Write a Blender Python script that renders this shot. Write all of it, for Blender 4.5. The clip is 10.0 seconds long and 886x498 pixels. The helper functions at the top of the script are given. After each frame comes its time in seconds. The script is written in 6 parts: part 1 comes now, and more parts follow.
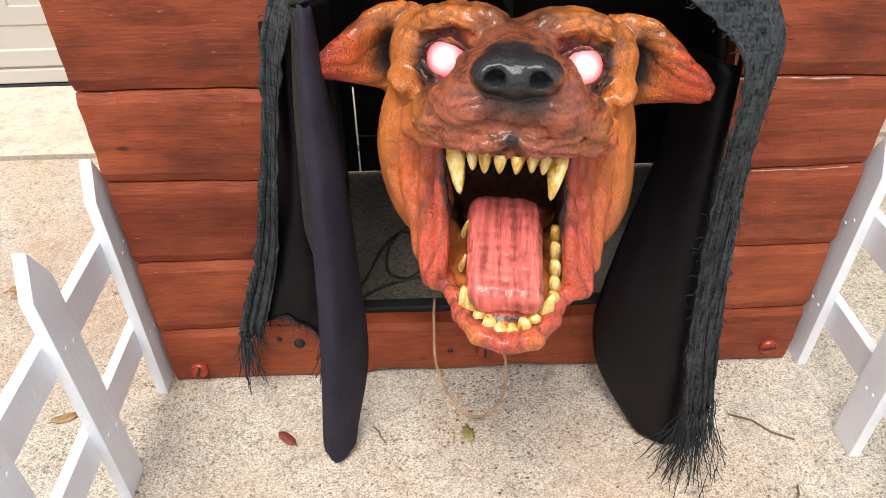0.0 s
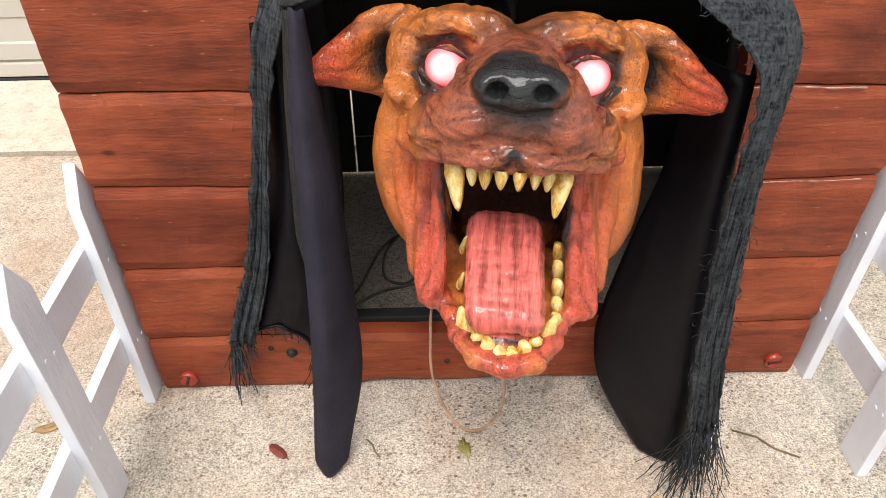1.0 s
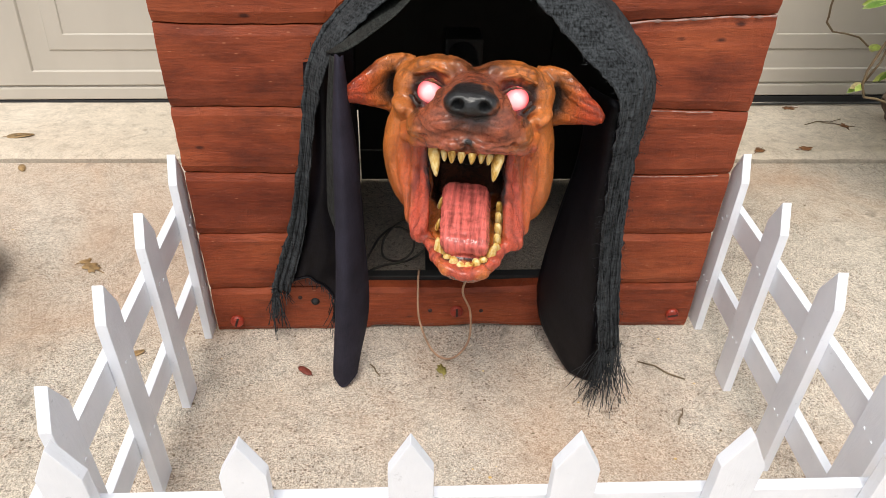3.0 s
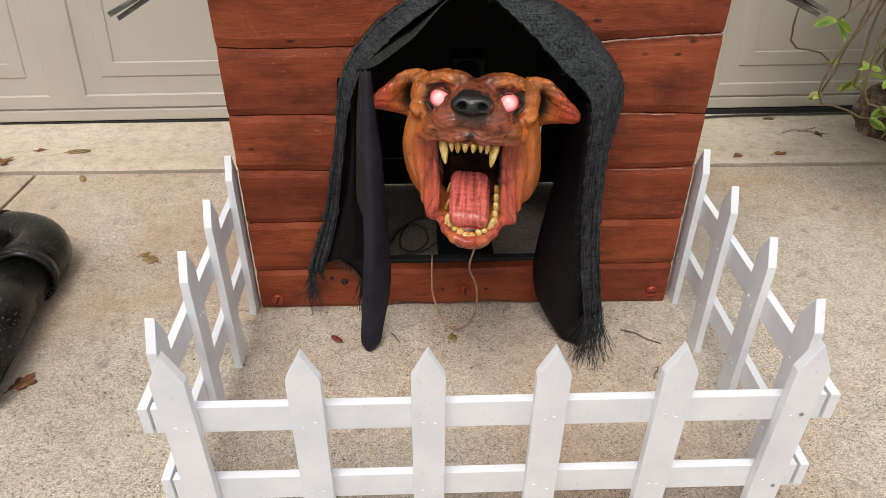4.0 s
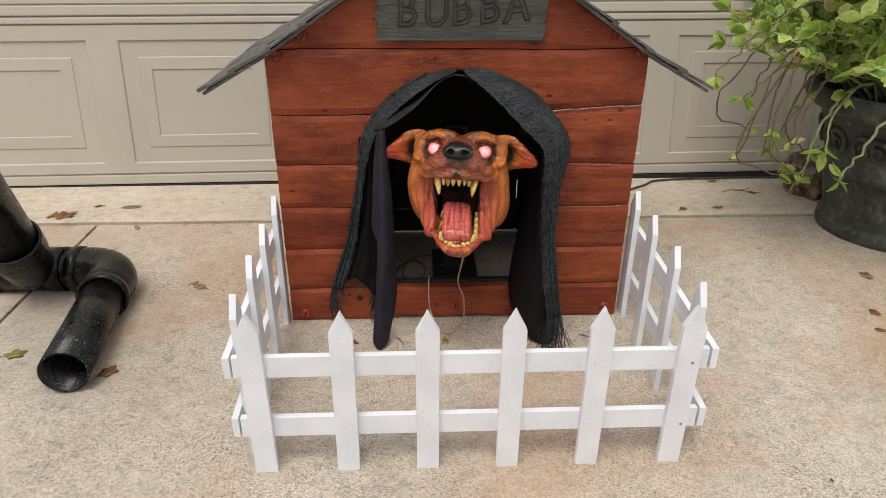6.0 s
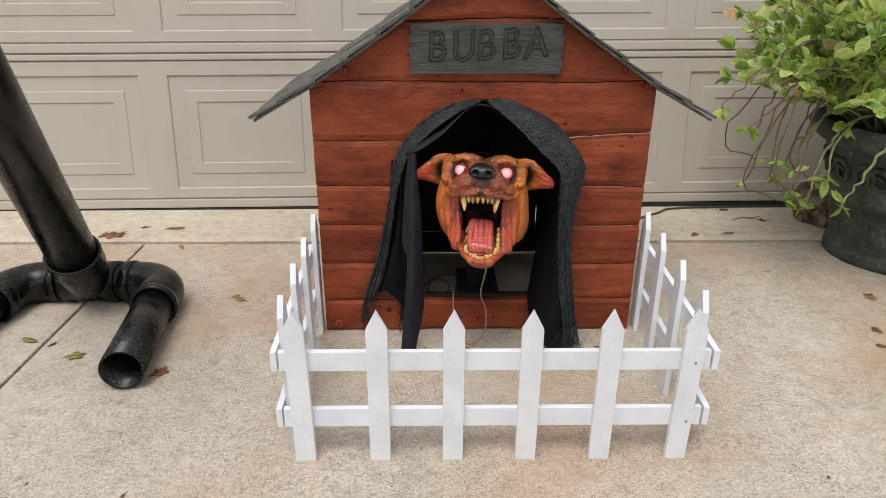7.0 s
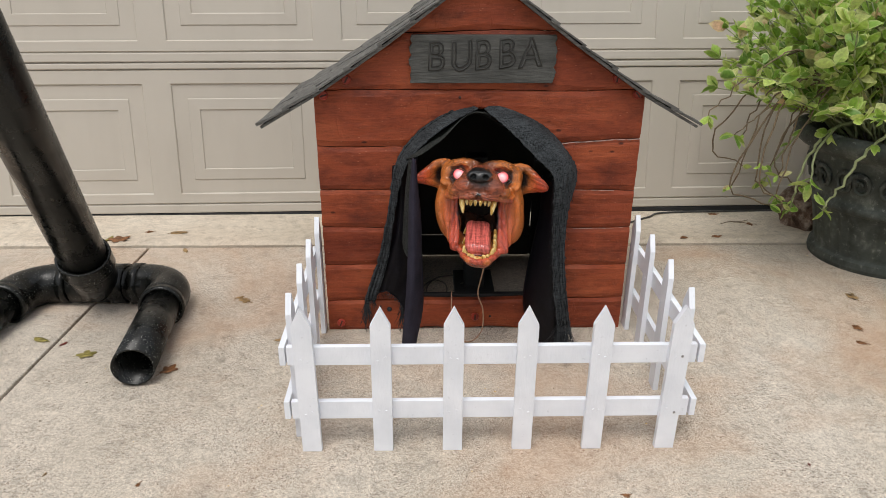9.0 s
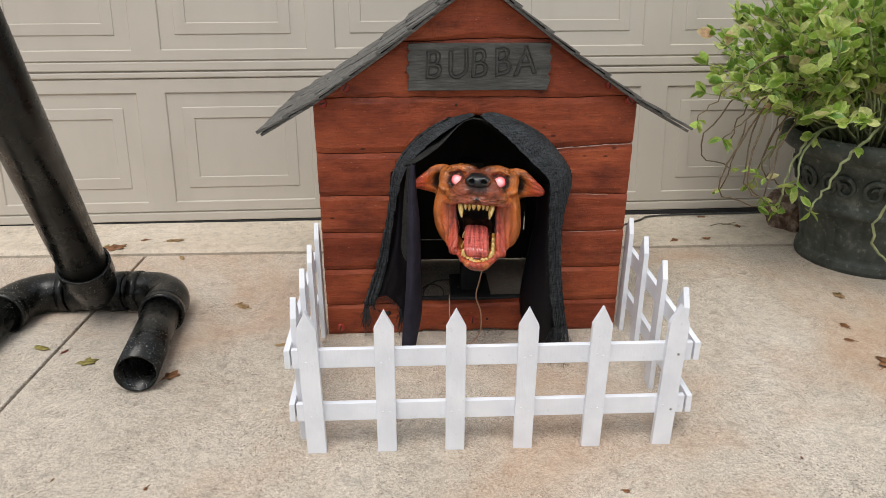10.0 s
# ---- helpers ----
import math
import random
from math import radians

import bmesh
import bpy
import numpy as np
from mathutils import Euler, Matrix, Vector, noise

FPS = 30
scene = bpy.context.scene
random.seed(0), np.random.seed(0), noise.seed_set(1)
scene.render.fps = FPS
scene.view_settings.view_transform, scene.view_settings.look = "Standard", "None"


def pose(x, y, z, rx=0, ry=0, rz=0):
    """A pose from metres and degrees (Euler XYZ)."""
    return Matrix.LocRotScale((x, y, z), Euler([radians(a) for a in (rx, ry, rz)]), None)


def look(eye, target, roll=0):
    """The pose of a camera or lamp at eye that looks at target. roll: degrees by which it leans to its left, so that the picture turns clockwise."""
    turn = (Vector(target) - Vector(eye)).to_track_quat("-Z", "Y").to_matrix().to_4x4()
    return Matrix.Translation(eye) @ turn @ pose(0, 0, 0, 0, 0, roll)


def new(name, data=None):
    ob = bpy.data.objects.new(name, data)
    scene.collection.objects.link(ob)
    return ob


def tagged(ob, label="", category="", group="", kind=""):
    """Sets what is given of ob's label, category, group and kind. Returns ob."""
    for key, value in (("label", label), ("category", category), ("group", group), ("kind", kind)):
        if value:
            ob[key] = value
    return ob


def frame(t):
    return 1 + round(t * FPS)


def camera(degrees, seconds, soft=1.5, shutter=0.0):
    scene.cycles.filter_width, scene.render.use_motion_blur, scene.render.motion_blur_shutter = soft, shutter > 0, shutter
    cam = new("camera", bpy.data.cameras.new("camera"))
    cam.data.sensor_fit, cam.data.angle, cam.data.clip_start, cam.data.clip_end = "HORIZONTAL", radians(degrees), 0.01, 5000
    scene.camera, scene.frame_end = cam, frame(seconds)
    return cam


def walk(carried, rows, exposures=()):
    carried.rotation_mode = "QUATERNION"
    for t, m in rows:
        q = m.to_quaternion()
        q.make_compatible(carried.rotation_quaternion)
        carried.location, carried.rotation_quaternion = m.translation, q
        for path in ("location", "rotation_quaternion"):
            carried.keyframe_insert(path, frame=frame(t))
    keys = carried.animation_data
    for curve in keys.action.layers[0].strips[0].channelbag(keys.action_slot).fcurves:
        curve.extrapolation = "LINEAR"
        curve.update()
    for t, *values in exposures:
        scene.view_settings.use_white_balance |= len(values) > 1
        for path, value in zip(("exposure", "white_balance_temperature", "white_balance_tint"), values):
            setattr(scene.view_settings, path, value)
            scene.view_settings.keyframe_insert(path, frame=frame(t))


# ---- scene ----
cam = camera(66.2, 10.0, 0.45)
PATH = [
    (0, (-0.068, -0.566, 0.62), (-0.013, 1.021, -0.597), -0.6),
    (0.5, (-0.064, -0.559, 0.618), (-0.004, 1.027, -0.599), -0.2),
    (1, (-0.066, -0.538, 0.618), (-0.007, 1.038, -0.612), 0.1),
    (1.5, (-0.065, -0.564, 0.639), (-0.006, 1.011, -0.592), 0.0),
    (2, (-0.075, -0.633, 0.681), (0.01, 0.958, -0.526), -0.1),
    (2.5, (-0.079, -0.711, 0.699), (0.021, 0.897, -0.488), 1.0),
    (3, (-0.07, -0.806, 0.721), (0.024, 0.825, -0.431), 1.6),
    (4.5, (-0.082, -1.087, 0.794), (-0.035, 0.613, -0.26), -0.3),
    (5, (-0.09, -1.186, 0.817), (0.003, 0.545, -0.18), 0.3),
    (5.5, (-0.084, -1.255, 0.826), (0.011, 0.506, -0.118), 0.3),
    (7, (-0.102, -1.458, 0.842), (-0.08, 0.379, 0.053), 0.1),
    (7.5, (-0.112, -1.482, 0.843), (-0.094, 0.361, 0.066), -0.1),
    (8, (-0.117, -1.492, 0.844), (-0.078, 0.345, 0.054), 0.1),
    (8.5, (-0.113, -1.509, 0.849), (-0.078, 0.33, 0.065), -0.2),
    (9, (-0.114, -1.522, 0.854), (-0.074, 0.324, 0.085), 0.2),
    (9.5, (-0.139, -1.533, 0.86), (-0.086, 0.312, 0.091), -0.3),
    (10, (-0.14, -1.549, 0.86), (-0.063, 0.303, 0.108), 0.0),
]
walk(cam, [(t, look(eye, target, roll)) for t, eye, target, roll in PATH], [(0, 1.02, 6450, 10), (1.0, 1.02, 6450, 10), (2.0, 0.98, 6450, 10), (2.5, 0.80, 6500, 10), (3.0, 0.65, 6550, 10), (4.5, 0.20, 6750, 10), (5.5, 0.20, 6750, 10), (7.0, 0.22, 6450, 10), (10, 0.22, 6400, 10)])

# ---- world, sun, exposure ----
world = bpy.data.worlds.new("overcast_sky")
scene.world = world
world.use_nodes = True
wn = world.node_tree
sky = wn.nodes.new("ShaderNodeTexSky")
sky.sky_type = "NISHITA"
sky.sun_disc = False
sky.sun_elevation, sky.sun_rotation = radians(65), radians(199)
sky.air_density, sky.dust_density = 1.6, 4.0
mixw = wn.nodes.new("ShaderNodeMixRGB")
mixw.inputs["Fac"].default_value = 0.75
mixw.inputs["Color2"].default_value = (5.45, 5.5, 5.5, 1)
wn.links.new(sky.outputs["Color"], mixw.inputs["Color1"])
wn.links.new(mixw.outputs["Color"], wn.nodes["Background"].inputs["Color"])
wn.nodes["Background"].inputs["Strength"].default_value = 0.14
sun = new("sun", bpy.data.lights.new("sun", "SUN"))
sun.data.energy, sun.data.angle, sun.data.color = 1.6, radians(30), (1.0, 0.965, 0.92)
sun.matrix_world = look((-0.9, -2.6, 6), (0, 0, 0))


# ---- materials ----
def mat(name, base=(0.5, 0.5, 0.5), rough=0.6, metal=0.0):
    m = bpy.data.materials.new(name)
    m.use_nodes = True
    b = m.node_tree.nodes["Principled BSDF"]
    b.inputs["Base Color"].default_value = (*base, 1)
    b.inputs["Roughness"].default_value = rough
    b.inputs["Metallic"].default_value = metal
    return m, m.node_tree, b


def coords(nt, scale=(1, 1, 1), jitter=False):
    """Object coordinates, stretched; jitter shifts each object by its own random amount."""
    tc = nt.nodes.new("ShaderNodeTexCoord")
    mp = nt.nodes.new("ShaderNodeMapping")
    mp.inputs["Scale"].default_value = scale
    nt.links.new(tc.outputs["Object"], mp.inputs["Vector"])
    if jitter:
        oi = nt.nodes.new("ShaderNodeObjectInfo")
        mu = nt.nodes.new("ShaderNodeMath")
        mu.operation = "MULTIPLY"
        mu.inputs[1].default_value = 37.0
        nt.links.new(oi.outputs["Random"], mu.inputs[0])
        nt.links.new(mu.outputs[0], mp.inputs["Location"])
    return mp.outputs["Vector"]


def noisy(nt, vec, scale, detail=4.0, rough=0.55, distortion=0.0):
    n = nt.nodes.new("ShaderNodeTexNoise")
    n.inputs["Scale"].default_value = scale
    n.inputs["Detail"].default_value = detail
    n.inputs["Roughness"].default_value = rough
    n.inputs["Distortion"].default_value = distortion
    nt.links.new(vec, n.inputs["Vector"])
    return n.outputs["Fac"]


def cells(nt, vec, scale, feature="F1", out="Distance"):
    n = nt.nodes.new("ShaderNodeTexVoronoi")
    n.feature = feature
    n.inputs["Scale"].default_value = scale
    nt.links.new(vec, n.inputs["Vector"])
    return n.outputs[out]


def ramp(nt, fac, *stops):
    r = nt.nodes.new("ShaderNodeValToRGB")
    e = r.color_ramp.elements
    while len(e) < len(stops):
        e.new(0.5)
    for el, (p, c) in zip(e, stops):
        el.position = p
        el.color = (*c, 1) if isinstance(c, tuple) else (c, c, c, 1)
    nt.links.new(fac, r.inputs["Fac"])
    return r.outputs["Color"]


def mixc(nt, fac, a, b, mode="MIX"):
    m = nt.nodes.new("ShaderNodeMixRGB")
    m.blend_type = mode
    for key, v in (("Fac", fac), ("Color1", a), ("Color2", b)):
        if isinstance(v, (int, float)):
            m.inputs[key].default_value = v if key == "Fac" else (v, v, v, 1)
        elif isinstance(v, tuple):
            m.inputs[key].default_value = (*v, 1)
        else:
            nt.links.new(v, m.inputs[key])
    return m.outputs["Color"]


def bump(nt, b, height, strength=0.3, distance=0.002):
    n = nt.nodes.new("ShaderNodeBump")
    n.inputs["Strength"].default_value = strength
    n.inputs["Distance"].default_value = distance
    nt.links.new(height, n.inputs["Height"])
    nt.links.new(n.outputs["Normal"], b.inputs["Normal"])


def scaled(nt, fac, k):
    m = nt.nodes.new("ShaderNodeMath")
    m.operation = "MULTIPLY"
    m.inputs[1].default_value = k
    nt.links.new(fac, m.inputs[0])
    return m.outputs[0]


def concrete(name, tint=(1, 1, 1), speck=1.0, rust=1.0):
    m, nt, b = mat(name, rough=0.85)
    v = coords(nt)
    big = ramp(nt, noisy(nt, v, 2.1, 5), (0.3, (0.48, 0.42, 0.34)), (0.55, (0.57, 0.505, 0.42)), (0.75, (0.63, 0.57, 0.485)))
    mid = ramp(nt, noisy(nt, v, 30, 8, 0.82), (0.34, 0.68), (0.5, 1.0), (0.68, 1.18))
    c = mixc(nt, 1.0, big, mid, "MULTIPLY")
    fine = noisy(nt, v, 480, 4, 0.85)
    sand = ramp(nt, fine, (0.38, 0.26), (0.48, 0.98), (0.62, 1.38))
    c = mixc(nt, 0.95 * speck, c, mixc(nt, 1.0, c, sand, "MULTIPLY"))
    coarse = ramp(nt, noisy(nt, v, 150, 3, 0.9), (0.36, 0.66), (0.5, 1.0), (0.64, 1.20))
    c = mixc(nt, speck, c, mixc(nt, 1.0, c, coarse, "MULTIPLY"))
    where = ramp(nt, noisy(nt, v, 6, 4, 0.65), (0.34, 0.25), (0.62, 1.0))
    rel = []
    for sc, lo, hi, cut, amt, ca, cb in ((140, 0.20, 0.30, 0.50, 0.95, (0.04, 0.028, 0.022), (0.13, 0.09, 0.06)), (270, 0.24, 0.34, 0.47, 0.95, (0.05, 0.035, 0.026), (0.20, 0.13, 0.085)), (450, 0.30, 0.42, 0.45, 0.85, (0.10, 0.07, 0.05), (0.26, 0.18, 0.12)), (210, 0.26, 0.36, 0.60, 0.6, (0.62, 0.58, 0.5), (0.72, 0.67, 0.58))):
        vv = coords(nt, (1.0, 1.17, 1.0))
        peb = ramp(nt, cells(nt, vv, sc), (lo, 1.0), (hi, 0.0))
        pick = ramp(nt, cells(nt, vv, sc, out="Color"), (cut, 0.0), (cut + 0.03, 1.0))
        f = mixc(nt, 1.0, mixc(nt, 1.0, peb, pick, "MULTIPLY"), where, "MULTIPLY")
        c = mixc(nt, scaled(nt, f, amt * speck), c, ramp(nt, noisy(nt, v, 120, 1), (0.35, ca), (0.65, cb)))
        rel.append(f)
    # rusty and grey stains
    st = ramp(nt, noisy(nt, v, 1.5, 6, 0.65, 0.4), (0.47, 0.0), (0.69, 0.55 * rust))
    c = mixc(nt, st, c, (0.44, 0.25, 0.135))
    st2 = ramp(nt, noisy(nt, coords(nt, (1.3, 0.8, 1)), 3.7, 6, 0.7), (0.56, 0.0), (0.74, 0.32))
    c = mixc(nt, st2, c, (0.17, 0.15, 0.125))
    spot = ramp(nt, noisy(nt, v, 19, 3, 0.5), (0.68, 0.0), (0.74, 0.45))
    c = mixc(nt, spot, c, (0.14, 0.115, 0.085))
    c = mixc(nt, 1.0, c, tint, "MULTIPLY")
    nt.links.new(c, b.inputs["Base Color"])
    bump(nt, b, mixc(nt, 0.4, fine, rel[0]), 0.55 if speck > 0.5 else 0.25, 0.003)
    return m


def red_wood():
    m, nt, b = mat("red_brown_painted_wood", rough=0.42)
    v = coords(nt, (1, 1, 1), True)
    grain = noisy(nt, coords(nt, (1.7, 2, 15), True), 7, 9, 0.66, 1.1)
    strokes = noisy(nt, coords(nt, (6, 3, 48), True), 5, 6, 0.75, 1.0)
    base = ramp(nt, noisy(nt, coords(nt, (1, 1, 1.6), True), 5, 6, 0.6), (0.28, (0.130, 0.022, 0.009)), (0.5, (0.255, 0.052, 0.020)), (0.72, (0.375, 0.090, 0.034)))
    lines = ramp(nt, grain, (0.28, 0.72), (0.46, 0.97), (0.70, 1.08))
    c = mixc(nt, 1.0, base, lines, "MULTIPLY")
    c = mixc(nt, 0.8, c, mixc(nt, 1.0, c, ramp(nt, strokes, (0.34, 0.72), (0.5, 1.0), (0.66, 1.18)), "MULTIPLY"))
    sm = ramp(nt, noisy(nt, coords(nt, (1, 1, 2.0), True), 7, 6, 0.7), (0.52, 0.0), (0.74, 0.80))
    c = mixc(nt, sm, c, (0.060, 0.013, 0.008))
    hi = ramp(nt, noisy(nt, coords(nt, (2.5, 2, 60), True), 7, 6, 0.75, 0.5), (0.60, 0.0), (0.72, 0.42))
    c = mixc(nt, hi, c, (0.46, 0.15, 0.075))
    nick = ramp(nt, cells(nt, coords(nt, (7, 5, 22), True), 5), (0.05, 0.55), (0.10, 0.0))
    c = mixc(nt, nick, c, (0.50, 0.20, 0.11))
    knot = ramp(nt, cells(nt, coords(nt, (1, 1, 2.2), True), 9), (0.035, 0.85), (0.075, 0.0))
    c = mixc(nt, knot, c, (0.035, 0.008, 0.006))
    nt.links.new(c, b.inputs["Base Color"])
    nt.links.new(ramp(nt, strokes, (0.3, 0.58), (0.7, 0.30)), b.inputs["Roughness"])
    b.inputs["Specular IOR Level"].default_value = 0.30
    drip = ramp(nt, noisy(nt, coords(nt, (26, 8, 7), True), 3, 3, 0.5, 0.8), (0.66, 0.0), (0.74, 1.0))
    bump(nt, b, mixc(nt, 0.22, mixc(nt, 0.5, grain, strokes), drip), 0.6, 0.005)
    return m


def grey_wood(name, dark=(0.035, 0.035, 0.034), light=(0.20, 0.195, 0.18)):
    m, nt, b = mat(name, rough=0.6)
    g = coords(nt, (3, 3, 30), True)
    grain = noisy(nt, g, 8, 8, 0.65, 0.5)
    c = ramp(nt, grain, (0.3, dark), (0.52, tuple(0.5 * (a + q) for a, q in zip(dark, light))), (0.75, light))
    c = mixc(nt, 1.0, c, ramp(nt, noisy(nt, coords(nt, (1, 1, 1), True), 14, 4), (0.3, 0.65), (0.7, 1.2)), "MULTIPLY")
    nt.links.new(c, b.inputs["Base Color"])
    bump(nt, b, grain, 0.6, 0.003)
    return m


def white_paint():
    m, nt, b = mat("white_fence_paint", (0.8, 0.8, 0.82), 0.5)
    v = coords(nt, (1, 1, 1), True)
    c = ramp(nt, noisy(nt, v, 11, 4), (0.3, (0.72, 0.745, 0.80)), (0.65, (0.83, 0.85, 0.90)))
    sp = ramp(nt, noisy(nt, v, 90, 5, 0.7), (0.30, 0.55), (0.36, 1.0))
    c = mixc(nt, 0.35, c, mixc(nt, 1.0, c, sp, "MULTIPLY"))
    nt.links.new(c, b.inputs["Base Color"])
    bump(nt, b, noisy(nt, coords(nt, (1, 1, 0.3), True), 160, 5, 0.65), 0.28, 0.0025)
    return m


def door_paint():
    m, nt, b = mat("almond_garage_door_paint", (0.55, 0.5, 0.42), 0.5)
    v = coords(nt)
    c = ramp(nt, noisy(nt, v, 1.6, 4), (0.3, (0.455, 0.415, 0.355)), (0.7, (0.51, 0.465, 0.40)))
    dust = ramp(nt, noisy(nt, coords(nt, (1, 1, 0.25)), 9, 5), (0.5, 0.0), (0.8, 0.2))
    c = mixc(nt, dust, c, (0.33, 0.29, 0.24))
    nt.links.new(c, b.inputs["Base Color"])
    bump(nt, b, noisy(nt, coords(nt, (20, 1, 220)), 5, 3), 0.05, 0.001)
    return m


def black_plastic():
    m, nt, b = mat("black_plastic_pipe", (0.012, 0.013, 0.012), 0.3)
    v = coords(nt)
    dots = ramp(nt, cells(nt, v, 250), (0.15, 1.0), (0.22, 0.0))
    pick = ramp(nt, cells(nt, v, 250, out="Color"), (0.50, 0.0), (0.52, 1.0))
    sx = nt.nodes.new("ShaderNodeSeparateXYZ")
    nt.links.new(v, sx.inputs[0])
    low = ramp(nt, sx.outputs["Z"], (0.10, 1.0), (0.22, 0.06))
    zone = mixc(nt, 1.0, ramp(nt, noisy(nt, v, 6, 3), (0.42, 0.0), (0.56, 1.0)), low, "MULTIPLY")
    f = mixc(nt, 1.0, mixc(nt, 1.0, dots, pick, "MULTIPLY"), zone, "MULTIPLY")
    base = ramp(nt, noisy(nt, v, 12, 5), (0.35, (0.004, 0.0045, 0.004)), (0.7, (0.012, 0.0125, 0.011)))
    c = mixc(nt, f, base, (0.55, 0.55, 0.5))
    nt.links.new(c, b.inputs["Base Color"])
    nt.links.new(ramp(nt, noisy(nt, v, 22, 5), (0.3, 0.18), (0.7, 0.40)), b.inputs["Roughness"])
    b.inputs["Specular IOR Level"].default_value = 0.32
    bump(nt, b, noisy(nt, v, 55, 3), 0.05, 0.001)
    return m


def plain(name, base, rough=0.6, metal=0.0, vary=0.35, scale=30.0, rel=0.15, depth=0.001):
    m, nt, b = mat(name, base, rough, metal)
    v = coords(nt, (1, 1, 1), True)
    lo, hi = tuple(x * (1 - vary) for x in base), tuple(min(1, x * (1 + vary)) for x in base)
    nt.links.new(ramp(nt, noisy(nt, v, scale, 5, 0.6), (0.3, lo), (0.7, hi)), b.inputs["Base Color"])
    bump(nt, b, noisy(nt, v, scale * 4, 4, 0.65), rel, depth)
    return m


M_CONC = concrete("exposed_aggregate_concrete")
M_APRON = concrete("smooth_concrete_apron", (1.03, 1.02, 0.99), 0.35, 0.25)
M_JOINT = plain("dirt_in_joint", (0.07, 0.055, 0.04), 0.95, scale=60)
M_RED = red_wood()
M_REDDARK = plain("dark_brown_wood_edge", (0.035, 0.012, 0.009), 0.6, scale=40)
M_SCREW = plain("red_plastic_screw", (0.30, 0.035, 0.018), 0.4, scale=80)
M_BLACKIN = plain("black_paint", (0.012, 0.012, 0.012), 0.7, scale=20)
M_ROOF = grey_wood("weathered_grey_shingle")
M_SIGN = grey_wood("weathered_grey_sign", (0.026, 0.027, 0.025), (0.105, 0.107, 0.098))
M_LETTER = plain("groove_shade_dark", (0.025, 0.025, 0.022), 0.7, scale=60)
M_WHITE = white_paint()
M_DOOR = door_paint()
M_RUBBER = plain("black_rubber", (0.012, 0.012, 0.013), 0.7, scale=30)
M_PIPE = black_plastic()
M_STEEL = plain("zinc_screw", (0.35, 0.35, 0.36), 0.4, 0.9, scale=200)
M_WALL = plain("beige_wall", (0.5, 0.44, 0.36), 0.8, scale=8)


# ---- building helpers ----
def mesh_of(name, bm, material, smooth=False):
    me = bpy.data.meshes.new(name)
    bmesh.ops.recalc_face_normals(bm, faces=bm.faces)
    bm.to_mesh(me)
    bm.free()
    for m in (material if isinstance(material, (list, tuple)) else [material]):
        me.materials.append(m)
    if smooth:
        me.polygons.foreach_set("use_smooth", [True] * len(me.polygons))
    return me


def part(name, bm, material, parent=None, label="", smooth=False, at=None):
    ob = new(name, mesh_of(name, bm, material, smooth) if isinstance(bm, bmesh.types.BMesh) else bm)
    if parent is not None:
        ob.parent = parent
    if at is not None:
        ob.matrix_basis = at
    return tagged(ob, label)


def thing(name, label, category, group="", at=None, kind=""):
    ob = new(name)
    ob.empty_display_size = 0.05
    if at is not None:
        ob.matrix_basis = at
    return tagged(ob, label, category, group, kind)


def box(bm, x0, x1, y0, y1, z0, z1, bevel=0.0):
    r = bmesh.ops.create_cube(bm, size=1)
    vs = r["verts"]
    for v in vs:
        v.co = Vector((x0 + (v.co.x + 0.5) * (x1 - x0), y0 + (v.co.y + 0.5) * (y1 - y0), z0 + (v.co.z + 0.5) * (z1 - z0)))
    if bevel:
        es = list({e for v in vs for e in v.link_edges})
        bmesh.ops.bevel(bm, geom=es, offset=bevel, segments=2, affect="EDGES", profile=0.6)
    return bm


def prism(pts, y0, y1, bevel=0.0, axis="y"):
    """A flat outline (x, z) given depth from y0 to y1."""
    bm = bmesh.new()
    a = [bm.verts.new((x, y0, z)) for x, z in pts]
    f = bm.faces.new(a)
    r = bmesh.ops.extrude_face_region(bm, geom=[f])
    for v in r["geom"]:
        if isinstance(v, bmesh.types.BMVert):
            v.co.y = y1
    if bevel:
        bmesh.ops.bevel(bm, geom=bm.edges[:], offset=bevel, segments=2, affect="EDGES", profile=0.6)
    return bm


def smooth_line(pts, n):
    """n points on a Catmull-Rom curve through pts."""
    p = [Vector(q) for q in pts]
    p = [2 * p[0] - p[1], *p, 2 * p[-1] - p[-2]]
    out = []
    for i in range(n):
        u = i / (n - 1) * (len(p) - 3)
        k = min(int(u), len(p) - 4)
        f = u - k
        a, b, c, d = p[k:k + 4]
        out.append(0.5 * ((2 * b) + (c - a) * f + (2 * a - 5 * b + 4 * c - d) * f * f + (3 * b - a - 3 * c + d) * f ** 3))
    return out


def tube(bm, pts, radius, sides=10, caps=True):
    """A round tube along pts; radius a number or one per point."""
    pts = [Vector(p) for p in pts]
    rad = radius if isinstance(radius, (list, tuple)) else [radius] * len(pts)
    up, rings = None, []
    for i, p in enumerate(pts):
        d = (pts[min(i + 1, len(pts) - 1)] - pts[max(i - 1, 0)]).normalized()
        if up is None:
            up = d.orthogonal().normalized()
        up = (up - d * up.dot(d)).normalized()
        side = d.cross(up)
        rings.append([bm.verts.new(p + rad[i] * (math.cos(2 * math.pi * k / sides) * up + math.sin(2 * math.pi * k / sides) * side)) for k in range(sides)])
    for a, b in zip(rings, rings[1:]):
        for k in range(sides):
            bm.faces.new((a[k], a[(k + 1) % sides], b[(k + 1) % sides], b[k]))
    if caps:
        bm.faces.new(rings[0][::-1])
        bm.faces.new(rings[-1])
    return bm


